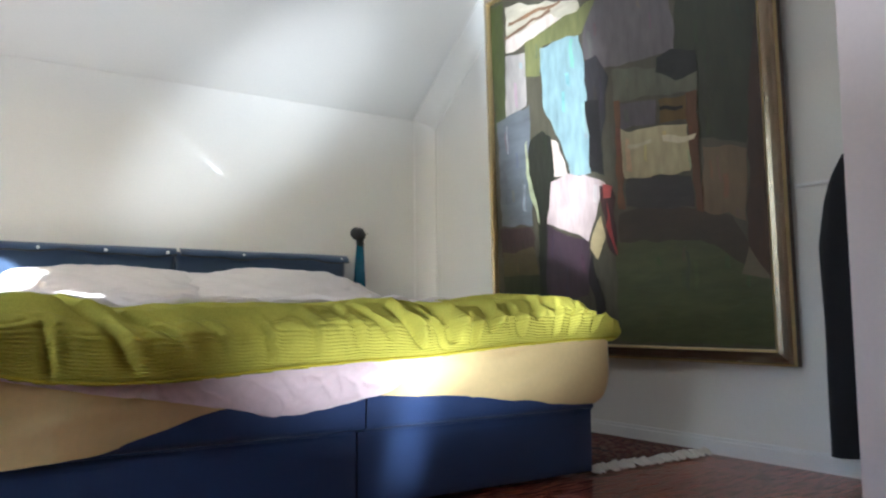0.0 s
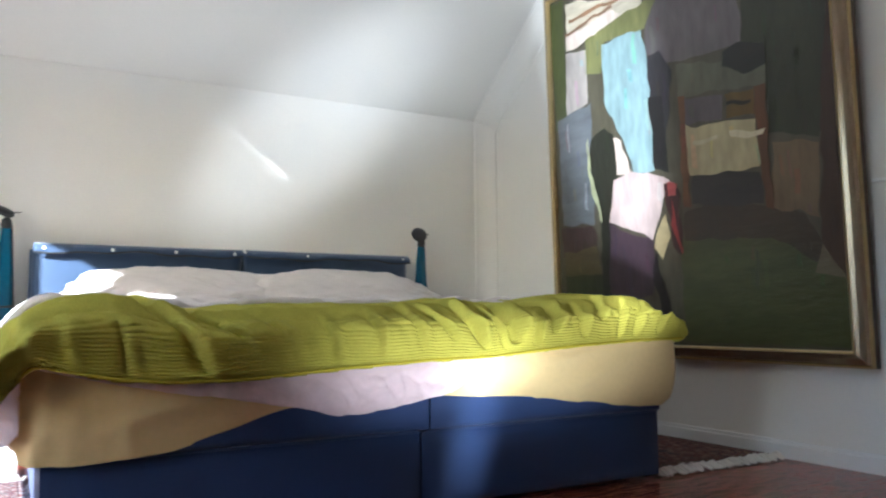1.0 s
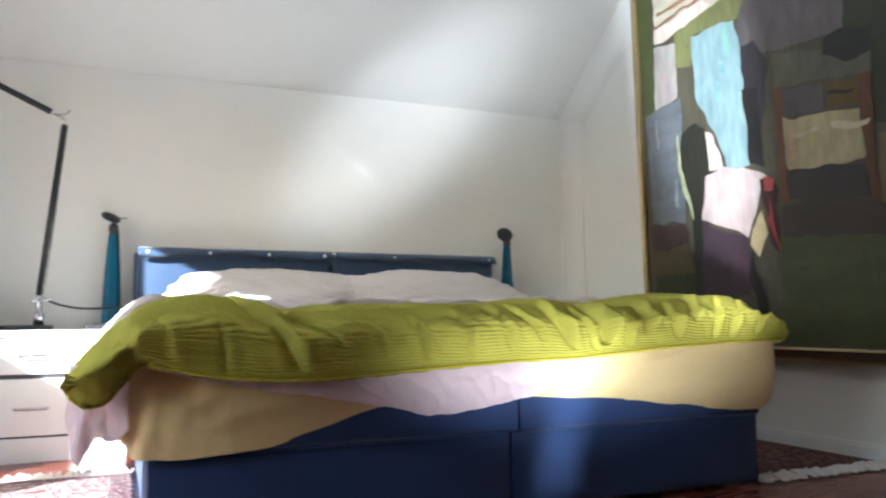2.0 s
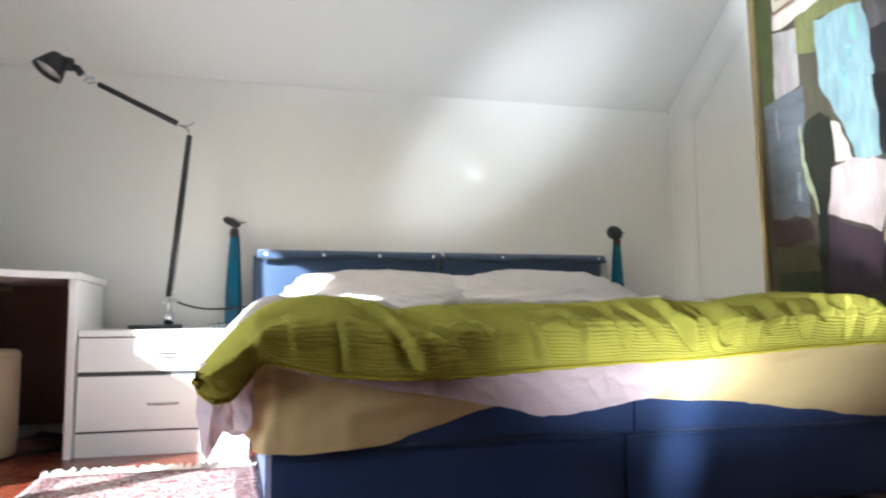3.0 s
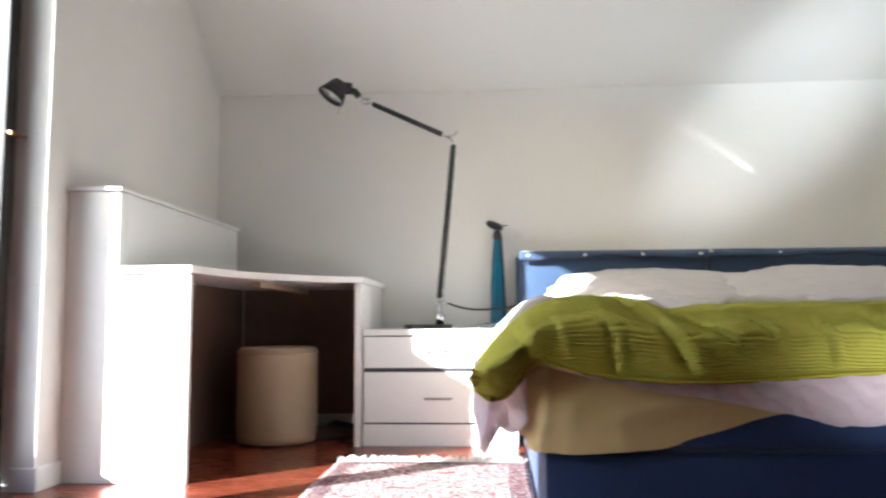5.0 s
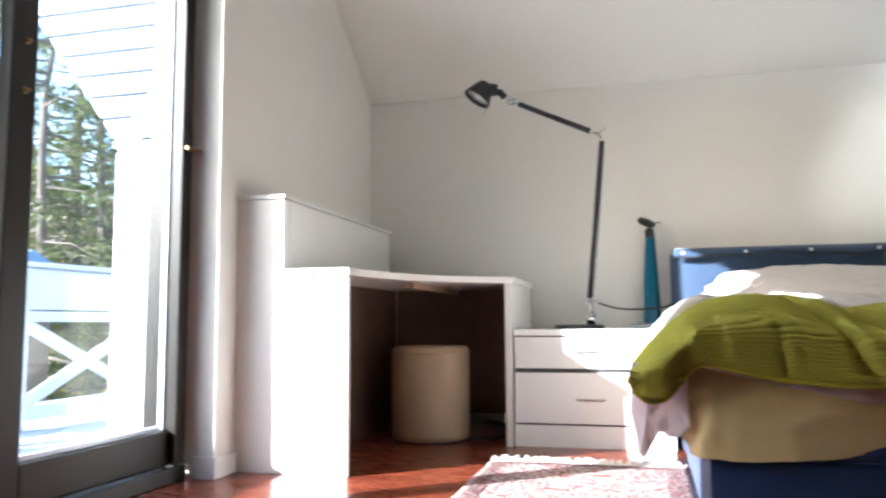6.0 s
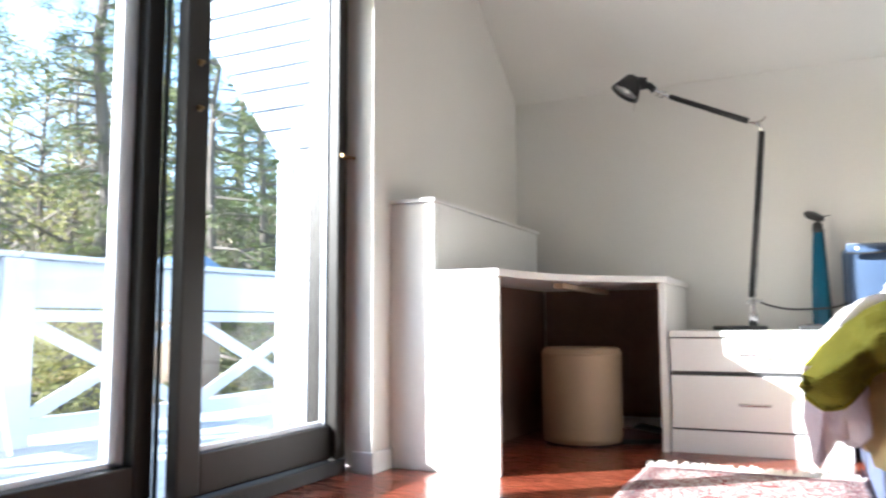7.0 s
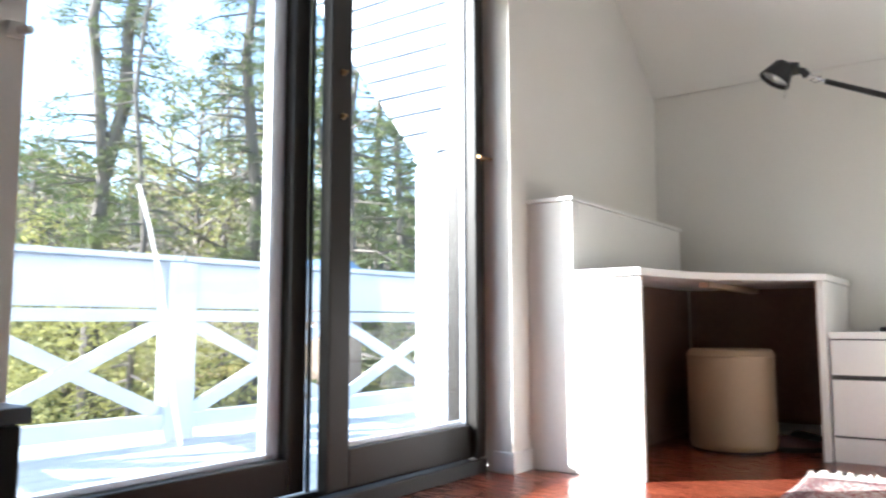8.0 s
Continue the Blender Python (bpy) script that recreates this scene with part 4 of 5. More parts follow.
# colour fields of the painting: colour, outline as (y, z)
FIELDS = (
    ((0.11, 0.14, 0.06), [(2.41, 0.85), (2.14, 0.88), (1.93, 0.83), (1.77, 0.71), (1.64, 0.64), (1.64, 0.42), (2.41, 0.42)]),
    ((0.045, 0.055, 0.03), [(2.03, 1.81), (1.68, 1.69), (1.71, 1.27), (1.74, 1.16), (1.95, 1.22), (1.94, 1.57), (2.05, 1.6)]),
    ((0.08, 0.035, 0.018), [(1.71, 1.48), (1.67, 1.69), (1.6, 1.67), (1.65, 0.66), (1.76, 0.71), (1.76, 0.9)]),
    ((0.07, 0.05, 0.035), [(2.39, 0.97), (2.17, 1.0), (1.82, 0.9), (1.75, 0.77), (1.76, 0.71), (1.95, 0.83), (2.39, 0.85)]),
    ((0.26, 0.2, 0.13), [(1.93, 1.19), (1.74, 1.15), (1.76, 0.87), (1.84, 0.91), (1.95, 0.93)]),
    ((0.22, 0.21, 0.26), [(2.55, 1.93), (2.48, 1.97), (2.05, 1.82), (2.05, 1.6), (2.43, 1.63), (2.56, 1.72)]),
    ((0.5, 0.5, 0.46), [(3.11, 2.16), (2.59, 2.01), (2.57, 1.92), (2.77, 1.94), (3.12, 1.91)]),
    ((0.11, 0.15, 0.05), [(3.25, 2.18), (3.14, 2.19), (3.13, 1.57), (3.22, 1.5)]),
    ((0.36, 0.36, 0.4), [(3.13, 1.89), (2.96, 1.86), (2.96, 1.59), (3.13, 1.57)]),
    ((0.22, 0.27, 0.36), [(3.21, 1.56), (2.95, 1.59), (2.95, 0.98), (3.2, 1.0)]),
    ((0.30, 0.34, 0.15), [(2.96, 1.93), (2.77, 1.94), (2.47, 1.97), (2.56, 1.83), (2.83, 1.86), (2.86, 1.71), (2.97, 1.74)]),
    ((0.09, 0.05, 0.06), [(3.21, 0.99), (2.97, 0.97), (2.93, 0.92), (2.95, 0.83), (3.2, 0.83)]),
    ((0.15, 0.14, 0.07), [(3.2, 0.86), (2.95, 0.87), (2.91, 0.73), (3.19, 0.74)]),
    ((0.06, 0.08, 0.04), [(3.19, 0.74), (2.89, 0.73), (2.9, 0.54), (3.19, 0.54)]),
    ((0.18, 0.2, 0.16), [(2.39, 1.61), (2.15, 1.56), (1.94, 1.48), (1.95, 1.41), (2.38, 1.47)]),
    ((0.02, 0.022, 0.022), [(2.14, 1.6), (2.06, 1.61), (1.94, 1.57), (1.94, 1.48), (2.05, 1.48), (2.15, 1.53)]),
    ((0.16, 0.15, 0.2), [(2.35, 1.45), (2.15, 1.42), (2.15, 1.32), (2.35, 1.34)]),
    ((0.20, 0.13, 0.025), [(2.14, 1.42), (2.0, 1.4), (2.0, 1.3), (2.13, 1.33)]),
    ((0.2, 0.09, 0.04), [(2.38, 1.47), (2.35, 1.46), (2.34, 0.99), (2.38, 0.99)]),
    ((0.18, 0.08, 0.035), [(2.0, 1.41), (1.95, 1.41), (1.95, 0.92), (1.98, 0.93)]),
    ((0.42, 0.4, 0.28), [(2.35, 1.33), (2.0, 1.29), (1.99, 1.1), (2.13, 1.1), (2.34, 1.12)]),
    ((0.05, 0.045, 0.05), [(2.33, 1.11), (2.13, 1.11), (1.99, 1.08), (1.99, 0.96), (2.33, 0.99)]),
    ((0.05, 0.05, 0.07), [(2.58, 1.7), (2.47, 1.7), (2.41, 1.6), (2.47, 1.21), (2.54, 1.18), (2.56, 1.48)]),
    ((0.25, 0.40, 0.50), [(2.85, 1.85), (2.58, 1.84), (2.55, 1.69), (2.54, 1.18), (2.66, 1.18), (2.73, 1.36), (2.84, 1.55)]),
    ((0.02, 0.02, 0.025), [(2.55, 1.51), (2.48, 1.5), (2.45, 1.15), (2.54, 1.19)]),
    ((0.025, 0.03, 0.02), [(2.95, 1.4), (2.85, 1.44), (2.79, 1.4), (2.78, 1.2), (2.86, 0.97), (2.92, 1.06), (2.96, 1.26)]),
    ((0.02, 0.025, 0.015), [(2.9, 1.06), (2.83, 0.97), (2.85, 0.63), (2.91, 0.63)]),
    ((0.6, 0.56, 0.58), [(2.79, 1.38), (2.74, 1.35), (2.68, 1.19), (2.78, 1.2)]),
    ((0.09, 0.06, 0.1), [(2.84, 0.97), (2.71, 0.91), (2.57, 0.88), (2.56, 0.69), (2.59, 0.62), (2.75, 0.62), (2.86, 0.64)]),
    ((0.50, 0.44, 0.50), [(2.8, 1.18), (2.7, 1.2), (2.52, 1.16), (2.43, 1.11), (2.47, 1.07), (2.56, 0.87), (2.69, 0.92), (2.84, 0.98)]),
    ((0.45, 0.4, 0.26), [(2.54, 0.91), (2.48, 0.98), (2.46, 0.88), (2.51, 0.78), (2.56, 0.84)]),
    ((0.02, 0.015, 0.02), [(2.55, 0.82), (2.47, 0.53), (2.52, 0.53), (2.57, 0.69)]),
    ((0.06, 0.018, 0.022), [(2.48, 1.11), (2.43, 1.11), (2.39, 1.04), (2.4, 0.79), (2.44, 0.83), (2.47, 1.0)]),
    ((0.24, 0.22, 0.16), [(1.75, 0.77), (1.67, 0.66), (1.79, 0.68)]),
    ((0.62, 0.58, 0.60), [(3.10, 1.97), (2.76, 2.00), (2.70, 1.95), (2.98, 1.90), (3.11, 1.90)]),
    ((0.42, 0.26, 0.16), [(3.08, 2.06), (2.68, 2.04), (2.68, 2.025), (3.08, 2.04)]),
    ((0.38, 0.25, 0.18), [(3.11, 1.99), (2.76, 2.02), (2.76, 2.005), (3.11, 1.975)]),
    ((0.62, 0.61, 0.50), [(2.12, 1.255), (1.96, 1.24), (1.97, 1.215), (2.11, 1.23)]),
    ((0.50, 0.49, 0.38), [(2.30, 1.27), (2.18, 1.26), (2.18, 1.245), (2.31, 1.25)]),
    ((0.50, 0.10, 0.11), [(2.46, 1.115), (2.40, 1.10), (2.41, 1.055), (2.45, 1.06)]),
    ((0.42, 0.05, 0.06), [(2.44, 1.04), (2.45, 0.93), (2.40, 0.80), (2.39, 0.82), (2.43, 0.95)]),
    ((0.03, 0.02, 0.01), [(2.13, 1.385), (2.01, 1.37), (2.01, 1.355), (2.13, 1.368)]),
    ((0.36, 0.42, 0.30), [(2.965, 1.40), (2.955, 1.24), (2.90, 1.04), (2.885, 0.98), (2.905, 1.0), (2.945, 1.1), (2.975, 1.26), (2.975, 1.38)]),
)


def ragged(points, seed):
    """The outline with the uneven edge of a brush."""
    out = []
    k = len(points)
    for i in range(k):
        a, b = Vector(points[i]), Vector(points[(i + 1) % k])
        n = max(2, int((b - a).length / 0.03))
        for j in range(n):
            p = a.lerp(b, j / n)
            d = 0.016 * noise.noise(Vector((p.x * 14 + seed, p.y * 14, seed)))
            e = 0.016 * noise.noise(Vector((p.y * 14, seed * 3.1, p.x * 14)))
            y = min(PY1 - 0.060, max(PY0 + 0.060, p.x + d))
            z = min(PZ1 - 0.060, max(PZ0 + 0.060, p.y + e))
            out.append((y, z))
    return out


for i, (colour, outline) in enumerate(FIELDS):
    part("colour_field", slab_on(ragged(outline, i * 1.7), 0.0392 + 0.00025 * i, 0.0005), oil(colour, i), painting)


def inside(p, poly):
    hit, k = False, len(poly)
    for i in range(k):
        (y0, z0), (y1, z1) = poly[i], poly[(i + 1) % k]
        if (z0 > p[1]) != (z1 > p[1]) and p[0] < (y1 - y0) * (p[1] - z0) / (z1 - z0) + y0:
            hit = not hit
    return hit


for i in range(170):
    rng = random.Random(i)
    y, z = rng.uniform(1.68, 3.18), rng.uniform(0.48, 2.1)
    w, h = rng.uniform(0.008, 0.026), rng.uniform(0.04, 0.16)
    own = [k for k, f in enumerate(FIELDS) if inside((y, z), f[1]) and inside((y + w, z + h), f[1])]
    if own:
        tone = [c * rng.choice((0.86, 0.93, 1.10, 1.22)) for c in FIELDS[own[-1]][0]]
        part("brush_stroke", slab_on(ragged([(y, z), (y + w, z + 0.01), (y + w * 1.1, z + h), (y + 0.003, z + h * 0.95)], i * 2.3), 0.0395 + 0.00025 * own[-1], 0.0004), oil(tone, i), painting)

# black coat on the wall beside the painting
coat = thing("coat", "long black wool coat hanging on the wall", "coat")


def coat_shape(u, v):
    a = 2 * math.pi * u
    z = 1.05 - 0.97 * v
    wide = curve_at([0, 0.06, 0.14, 0.3, 0.8, 1.0], [0.02, 0.055, 0.085, 0.11, 0.108, 0.105], v)
    deep = curve_at([0, 0.1, 0.5, 1.0], [0.02, 0.05, 0.055, 0.06], v)
    fold = 1 + 0.10 * math.sin(a * 5 + 2 * v) * v + 0.06 * wob(math.cos(a) * 3, math.sin(a) * 3, z * 3)
    return (EAST - 0.075 + math.cos(a) * deep * fold, 1.370 + math.sin(a) * wide * fold, z + 0.01 * wob(a, v, 1) * v)


part("cloth", grid_mesh(coat_shape, 60, 40), COAT, coat, smooth=True)
part("collar", lathe([(0.03, 1.04), (0.034, 1.065), (0.02, 1.08)], 20, EAST - 0.05, 1.352), COAT, coat)
part("hook", tube([(EAST, 1.352, 1.11), (EAST - 0.03, 1.352, 1.10), (EAST - 0.05, 1.352, 1.075)], 0.005), STEEL, coat)
part("ledge", box(EAST - 0.012, 1.24, 0.978, EAST, 1.60, 0.990, 0.002), TRIM, None)
tagged(bpy.data.objects["ledge"], "thin white wall moulding beside the painting", "trim", kind="structure")
bpy.data.objects["ledge"].name = "trim"

# ---------------------------------------------------------------- rugs
def rug_material(name, field, motif, pale, density):
    m = material(name, field, 0.95, vary=0.15, scale=8, fine=200, bump=0.5, bump_scale=400)
    n, l = m.node_tree.nodes, m.node_tree.links
    mul = next(k for k in n if k.bl_idname == "ShaderNodeVectorMath")
    tc = n.new("ShaderNodeTexCoord")
    vor, cr = n.new("ShaderNodeTexVoronoi"), n.new("ShaderNodeValToRGB")
    vor.inputs["Scale"].default_value = density
    l.new(tc.outputs["Object"], vor.inputs["Vector"])
    cr.color_ramp.interpolation = "CONSTANT"
    e = cr.color_ramp.elements
    e[0].position, e[0].color = 0.0, (*pale, 1)
    e[1].position, e[1].color = 0.32, (*field, 1)
    for pos, c in ((0.45, motif), (0.55, field), (0.66, pale), (0.74, motif)):
        k = e.new(pos)
        k.color = (*c, 1)
    l.new(vor.outputs["Distance"], cr.inputs[0])
    l.new(cr.outputs[0], mul.inputs[0])
    return m


def rug(x0, y0, x1, y1, mat, fringe_mat, border_mat, label, fringe_ends, seed):
    r = thing("rug", label, "rug", "rugs beside the bed")

    def f(u, v):
        x, y = x0 + (x1 - x0) * u, y0 + (y1 - y0) * v
        return (x + 0.012 * wob(y * 4, seed), y + 0.014 * wob(x * 4, seed), 0.0045 + 0.003 * max(0, wob(x * 4, y * 4, seed)))
    o = part("carpet", grid_mesh(f, 50, 70), mat, r, smooth=True)
    thick(o, 0.007, 1.0)
    bw = 0.07
    for a, b, c, d in ((x0 + 0.02, y0 + 0.02, x1 - 0.02, y0 + bw), (x0 + 0.02, y1 - bw, x1 - 0.02, y1 - 0.02), (x0 + 0.02, y0 + bw, x0 + bw, y1 - bw), (x1 - bw, y0 + bw, x1 - 0.02, y1 - bw)):
        def g(u, v):
            x, y = a + (c - a) * u, b + (d - b) * v
            return (x + 0.012 * wob(y * 4, seed), y + 0.014 * wob(x * 4, seed), 0.0135 + 0.003 * max(0, wob(x * 4, y * 4, seed)))
        part("border", grid_mesh(g, 24, 24), border_mat, r)
    for y, s in fringe_ends:
        rng = random.Random(seed * 7 + int(y * 10))
        bm = bmesh.new()
        k = int((x1 - x0) / 0.006)
        for i in range(k):
            x = x0 + (x1 - x0) * i / k
            yy = y + 0.014 * wob(x * 4, seed)
            ln = rng.uniform(0.045, 0.085)
            dx = rng.uniform(-0.02, 0.02)
            z = rng.uniform(0.008, 0.026)
            add_rod(bm, (x, yy, 0.008), (x + dx * 0.5, yy + s * ln * 0.5, z), 0.0055, 0.0055, 5)
            add_rod(bm, (x + dx * 0.5, yy + s * ln * 0.5, z), (x + dx, yy + s * ln, 0.006), 0.0055, 0.003, 5)
        tagged(part("fringe", bm, fringe_mat, r, "cream cotton fringe"), kind="stuff")
    return r


FRINGE = material("cotton_fringe", (0.74, 0.70, 0.62), 0.95)
rug(-0.60, 1.10, 0.10, 2.985, rug_material("pale_rug", (0.37, 0.28, 0.27), (0.20, 0.028, 0.028), (0.48, 0.43, 0.39), 26), FRINGE, rug_material("pale_rug_border", (0.16, 0.035, 0.04), (0.05, 0.04, 0.05), (0.36, 0.31, 0.28), 45), "faded red and cream woven rug with a cotton fringe", ((2.985, 1),), 3)
rug(1.935, 2.03, 2.555, 3.50, rug_material("dark_rug", (0.11, 0.022, 0.02), (0.03, 0.02, 0.03), (0.20, 0.12, 0.08), 20), FRINGE, rug_material("dark_rug_border", (0.035, 0.018, 0.025), (0.14, 0.03, 0.02), (0.16, 0.10, 0.06), 40), "dark red patterned rug with a cream fringe", ((2.03, -1),), 8)

# dark low cabinet beside the door
low = thing("low_cabinet", "black low cabinet with a grey top beside the door", "cabinet")
part("body", box(-1.45, -0.35, 0.0, -1.085, 0.575, 0.400, 0.003), BLACK, low)
part("top", box(-1.46, -0.36, 0.402, -1.077, 0.585, 0.424, 0.003), material("grey_cabinet_top", (0.10, 0.11, 0.13), 0.35), low)

# ---------------------------------------------------------------- the balcony
DECK_Z = -0.055
structure("balcony_deck", box(-4.6, -3.0, DECK_Z - 0.16, -1.76, 6.4, DECK_Z - 0.03), WHITEWOOD, "painted timber balcony platform", "balcony")
deck_parent = bpy.data.objects["balcony_deck"]
for i in range(20):
    x = -4.55 + 0.14 * i
    part("board", box(x, -2.95, DECK_Z - 0.028, x + 0.134, 6.35, DECK_Z, 0.003), DECK, deck_parent)

wing = thing("balcony_side_wall", "white boarded side wall of the balcony under the roof", "wall")
WY = 2.78


def siding(z0, z1):
    x0 = -2.11 if z1 <= 1.25 else -2.11 - (z1 - 1.25) * 0.745
    bm = bmesh.new()
    pts = [(-1.75, z0), (-1.75, z1), (x0, z1), (-2.11 if z0 <= 1.25 else -2.11 - (z0 - 1.25) * 0.745, z0)]
    f = [bm.verts.new((x, WY - (0.012 if z == z0 else 0.004), z)) for x, z in pts]
    b = [bm.verts.new((x, WY + 0.05, z)) for x, z in pts]
    for i in range(4):
        bm.faces.new((f[i], f[(i + 1) % 4], b[(i + 1) % 4], b[i]))
    bm.faces.new(f)
    bm.faces.new(b[::-1])
    return bm


z = DECK_Z
while z < 3.0:
    part("siding_board", siding(z, min(z + (0.084 if z > 1.2 else 0.0968), 3.0)), WHITEWOOD, wing)
    z += 0.097
# dark sheet behind the boards colours their gaps as shadow
back = bmesh.new()
bk = [back.verts.new((x, WY + 0.03, zz)) for x, zz in ((-1.755, DECK_Z), (-1.755, 3.0), (-2.11 - 1.74 * 0.745, 3.0), (-2.11, 1.25), (-2.11, DECK_Z))]
bf = [back.verts.new((v.co.x, WY + 0.048, v.co.z)) for v in bk]
for i in range(5):
    back.faces.new((bk[i], bk[(i + 1) % 5], bf[(i + 1) % 5], bf[i]))
back.faces.new(bk)
back.faces.new(bf[::-1])
part("backing", back, SIDING_SHADE, wing, "dark backing sheet for the shadow gaps between boards")
part("corner_board", box(-2.125, WY - 0.025, DECK_Z, -2.06, WY + 0.06, 1.24, 0.004), WHITEWOOD, wing)
part("verge_board", prism([(0, 0), (0.09, 0), (0.09, 2.3), (0, 2.3)], -0.02, 0.07), WHITEWOOD, wing).matrix_basis = Matrix.Translation((-2.08, WY + 0.06, 1.22)) @ Matrix.Rotation(radians(36.7), 4, "Y") @ Matrix.Rotation(radians(90), 4, "X") @ Matrix.Rotation(radians(180), 4, "Z") @ Matrix.Translation((0, -2.3, 0))


def railing(a, b, bays, label):
    a, b = Vector((*a, 0)), Vector((*b, 0))
    t = thing("balcony_railing", label, "railing", "balcony railings", (a.x, a.y, DECK_Z))
    ln = (b - a).length
    t.rotation_euler = (0, 0, math.atan2(b.y - a.y, b.x - a.x))
    part("cap", box(-0.02, -0.07, 0.915, ln + 0.02, 0.05, 0.945, 0.006), WHITEWOOD, t)
    part("top_board", box(0, -0.022, 0.675, ln, 0.010, 0.913, 0.005), WHITEWOOD, t)
    part("mid_rail", box(0, -0.035, 0.605, ln, 0.020, 0.665, 0.005), WHITEWOOD, t)
    part("bottom_rail", box(0, -0.03, 0.055, ln, 0.02, 0.135, 0.005), WHITEWOOD, t)
    bay = ln / bays
    for i in range(bays + 1):
        part("post", box(i * bay - 0.055, -0.062, 0.0, i * bay + 0.055, 0.045, 0.913, 0.006), WHITEWOOD, t)
    for i in range(bays):
        x0, x1 = i * bay + 0.05, (i + 1) * bay - 0.05
        for z0, z1, y in ((0.135, 0.605, -0.012), (0.605, 0.135, 0.004)):
            c, s = Vector((x1 - x0, z1 - z0)).normalized()
            bm = bmesh.new()
            n = Vector((-s, c)) * 0.036
            pts = [(x0 - n.x, z0 - n.y), (x1 - n.x, z1 - n.y), (x1 + n.x, z1 + n.y), (x0 + n.x, z0 + n.y)]
            f = [bm.verts.new((px, y - 0.010, pz)) for px, pz in pts]
            k = [bm.verts.new((px, y + 0.010, pz)) for px, pz in pts]
            for j in range(4):
                bm.faces.new((f[j], f[(j + 1) % 4], k[(j + 1) % 4], k[j]))
            bm.faces.new(f)
            bm.faces.new(k[::-1])
            part("cross_brace", bm, WHITEWOOD, t)
    return t


railing((-3.52, 2.50), (-3.72, 0.44), 2, "white painted timber railing with crossed braces")
railing((-3.21, 5.70), (-3.515, 2.55), 3, "white painted timber railing with crossed braces")
railing((-3.74, 0.38), (-3.9, -2.8), 3, "white painted timber railing with crossed braces")

# ---------------------------------------------------------------- garden and woods
GROUND_Z = -3.2
GRASS = material("garden_grass", (0.13, 0.12, 0.06), 0.95, vary=0.4, scale=0.6, fine=12)


def ground(u, v):
    x, y = -400 + 800 * u, -400 + 800 * v
    d = max(0.0, -x - 6)
    return (x, y, GROUND_Z + 0.10 * min(d, 40) + 0.3 * wob(x * 0.1, y * 0.1))


structure("ground", grid_mesh(ground, 160, 160), GRASS, "sloping garden ground with dry grass", "ground")
BARK = material("bark", (0.125, 0.108, 0.092), 0.95, vary=0.35, scale=10, fine=60, bump=0.8, bump_scale=60, stretch=(1, 1, 0.25))
NEEDLE = material("conifer_needles", (0.12, 0.145, 0.055), 0.8, vary=0.5, scale=1.2, fine=9)
LEAF = material("spring_leaves", (0.33, 0.32, 0.12), 0.75, vary=0.4, scale=1.5, fine=8)
DRYLEAF = material("pale_twigs", (0.42, 0.35, 0.29), 0.9, vary=0.35, scale=1.5, fine=8)
translucent(NEEDLE, 0.3)
translucent(LEAF, 0.4)
YELLOW = material("yellow_blossom", (0.75, 0.72, 0.06), 0.8, vary=0.2, scale=5)


def leaf_cards(bm_v, bm_f, p, size, rng, n, spread, slim=0.45):
    for _ in range(n):
        c = p + Vector((rng.gauss(0, spread), rng.gauss(0, spread), rng.gauss(0, spread * 0.6)))
        d = Vector((rng.uniform(-1, 1), rng.uniform(-1, 1), rng.uniform(-0.6, 0.6))).normalized()
        e = d.cross(Vector((rng.uniform(-1, 1), rng.uniform(-1, 1), rng.uniform(-1, 1)))).normalized()
        s = size * rng.uniform(0.6, 1.4)
        i = len(bm_v)
        bm_v += [c - d * s, c + e * s * slim, c + d * s, c - e * s * slim]
        bm_f.append((i, i + 1, i + 2, i + 3))


def stem(bm, pts, r0, sides=9):
    k = len(pts) - 1
    for i in range(k):
        add_rod(bm, pts[i], pts[i + 1], r0 * (1 - 0.9 * i / k) + 0.010, r0 * (1 - 0.9 * (i + 1) / k) + 0.010, sides)


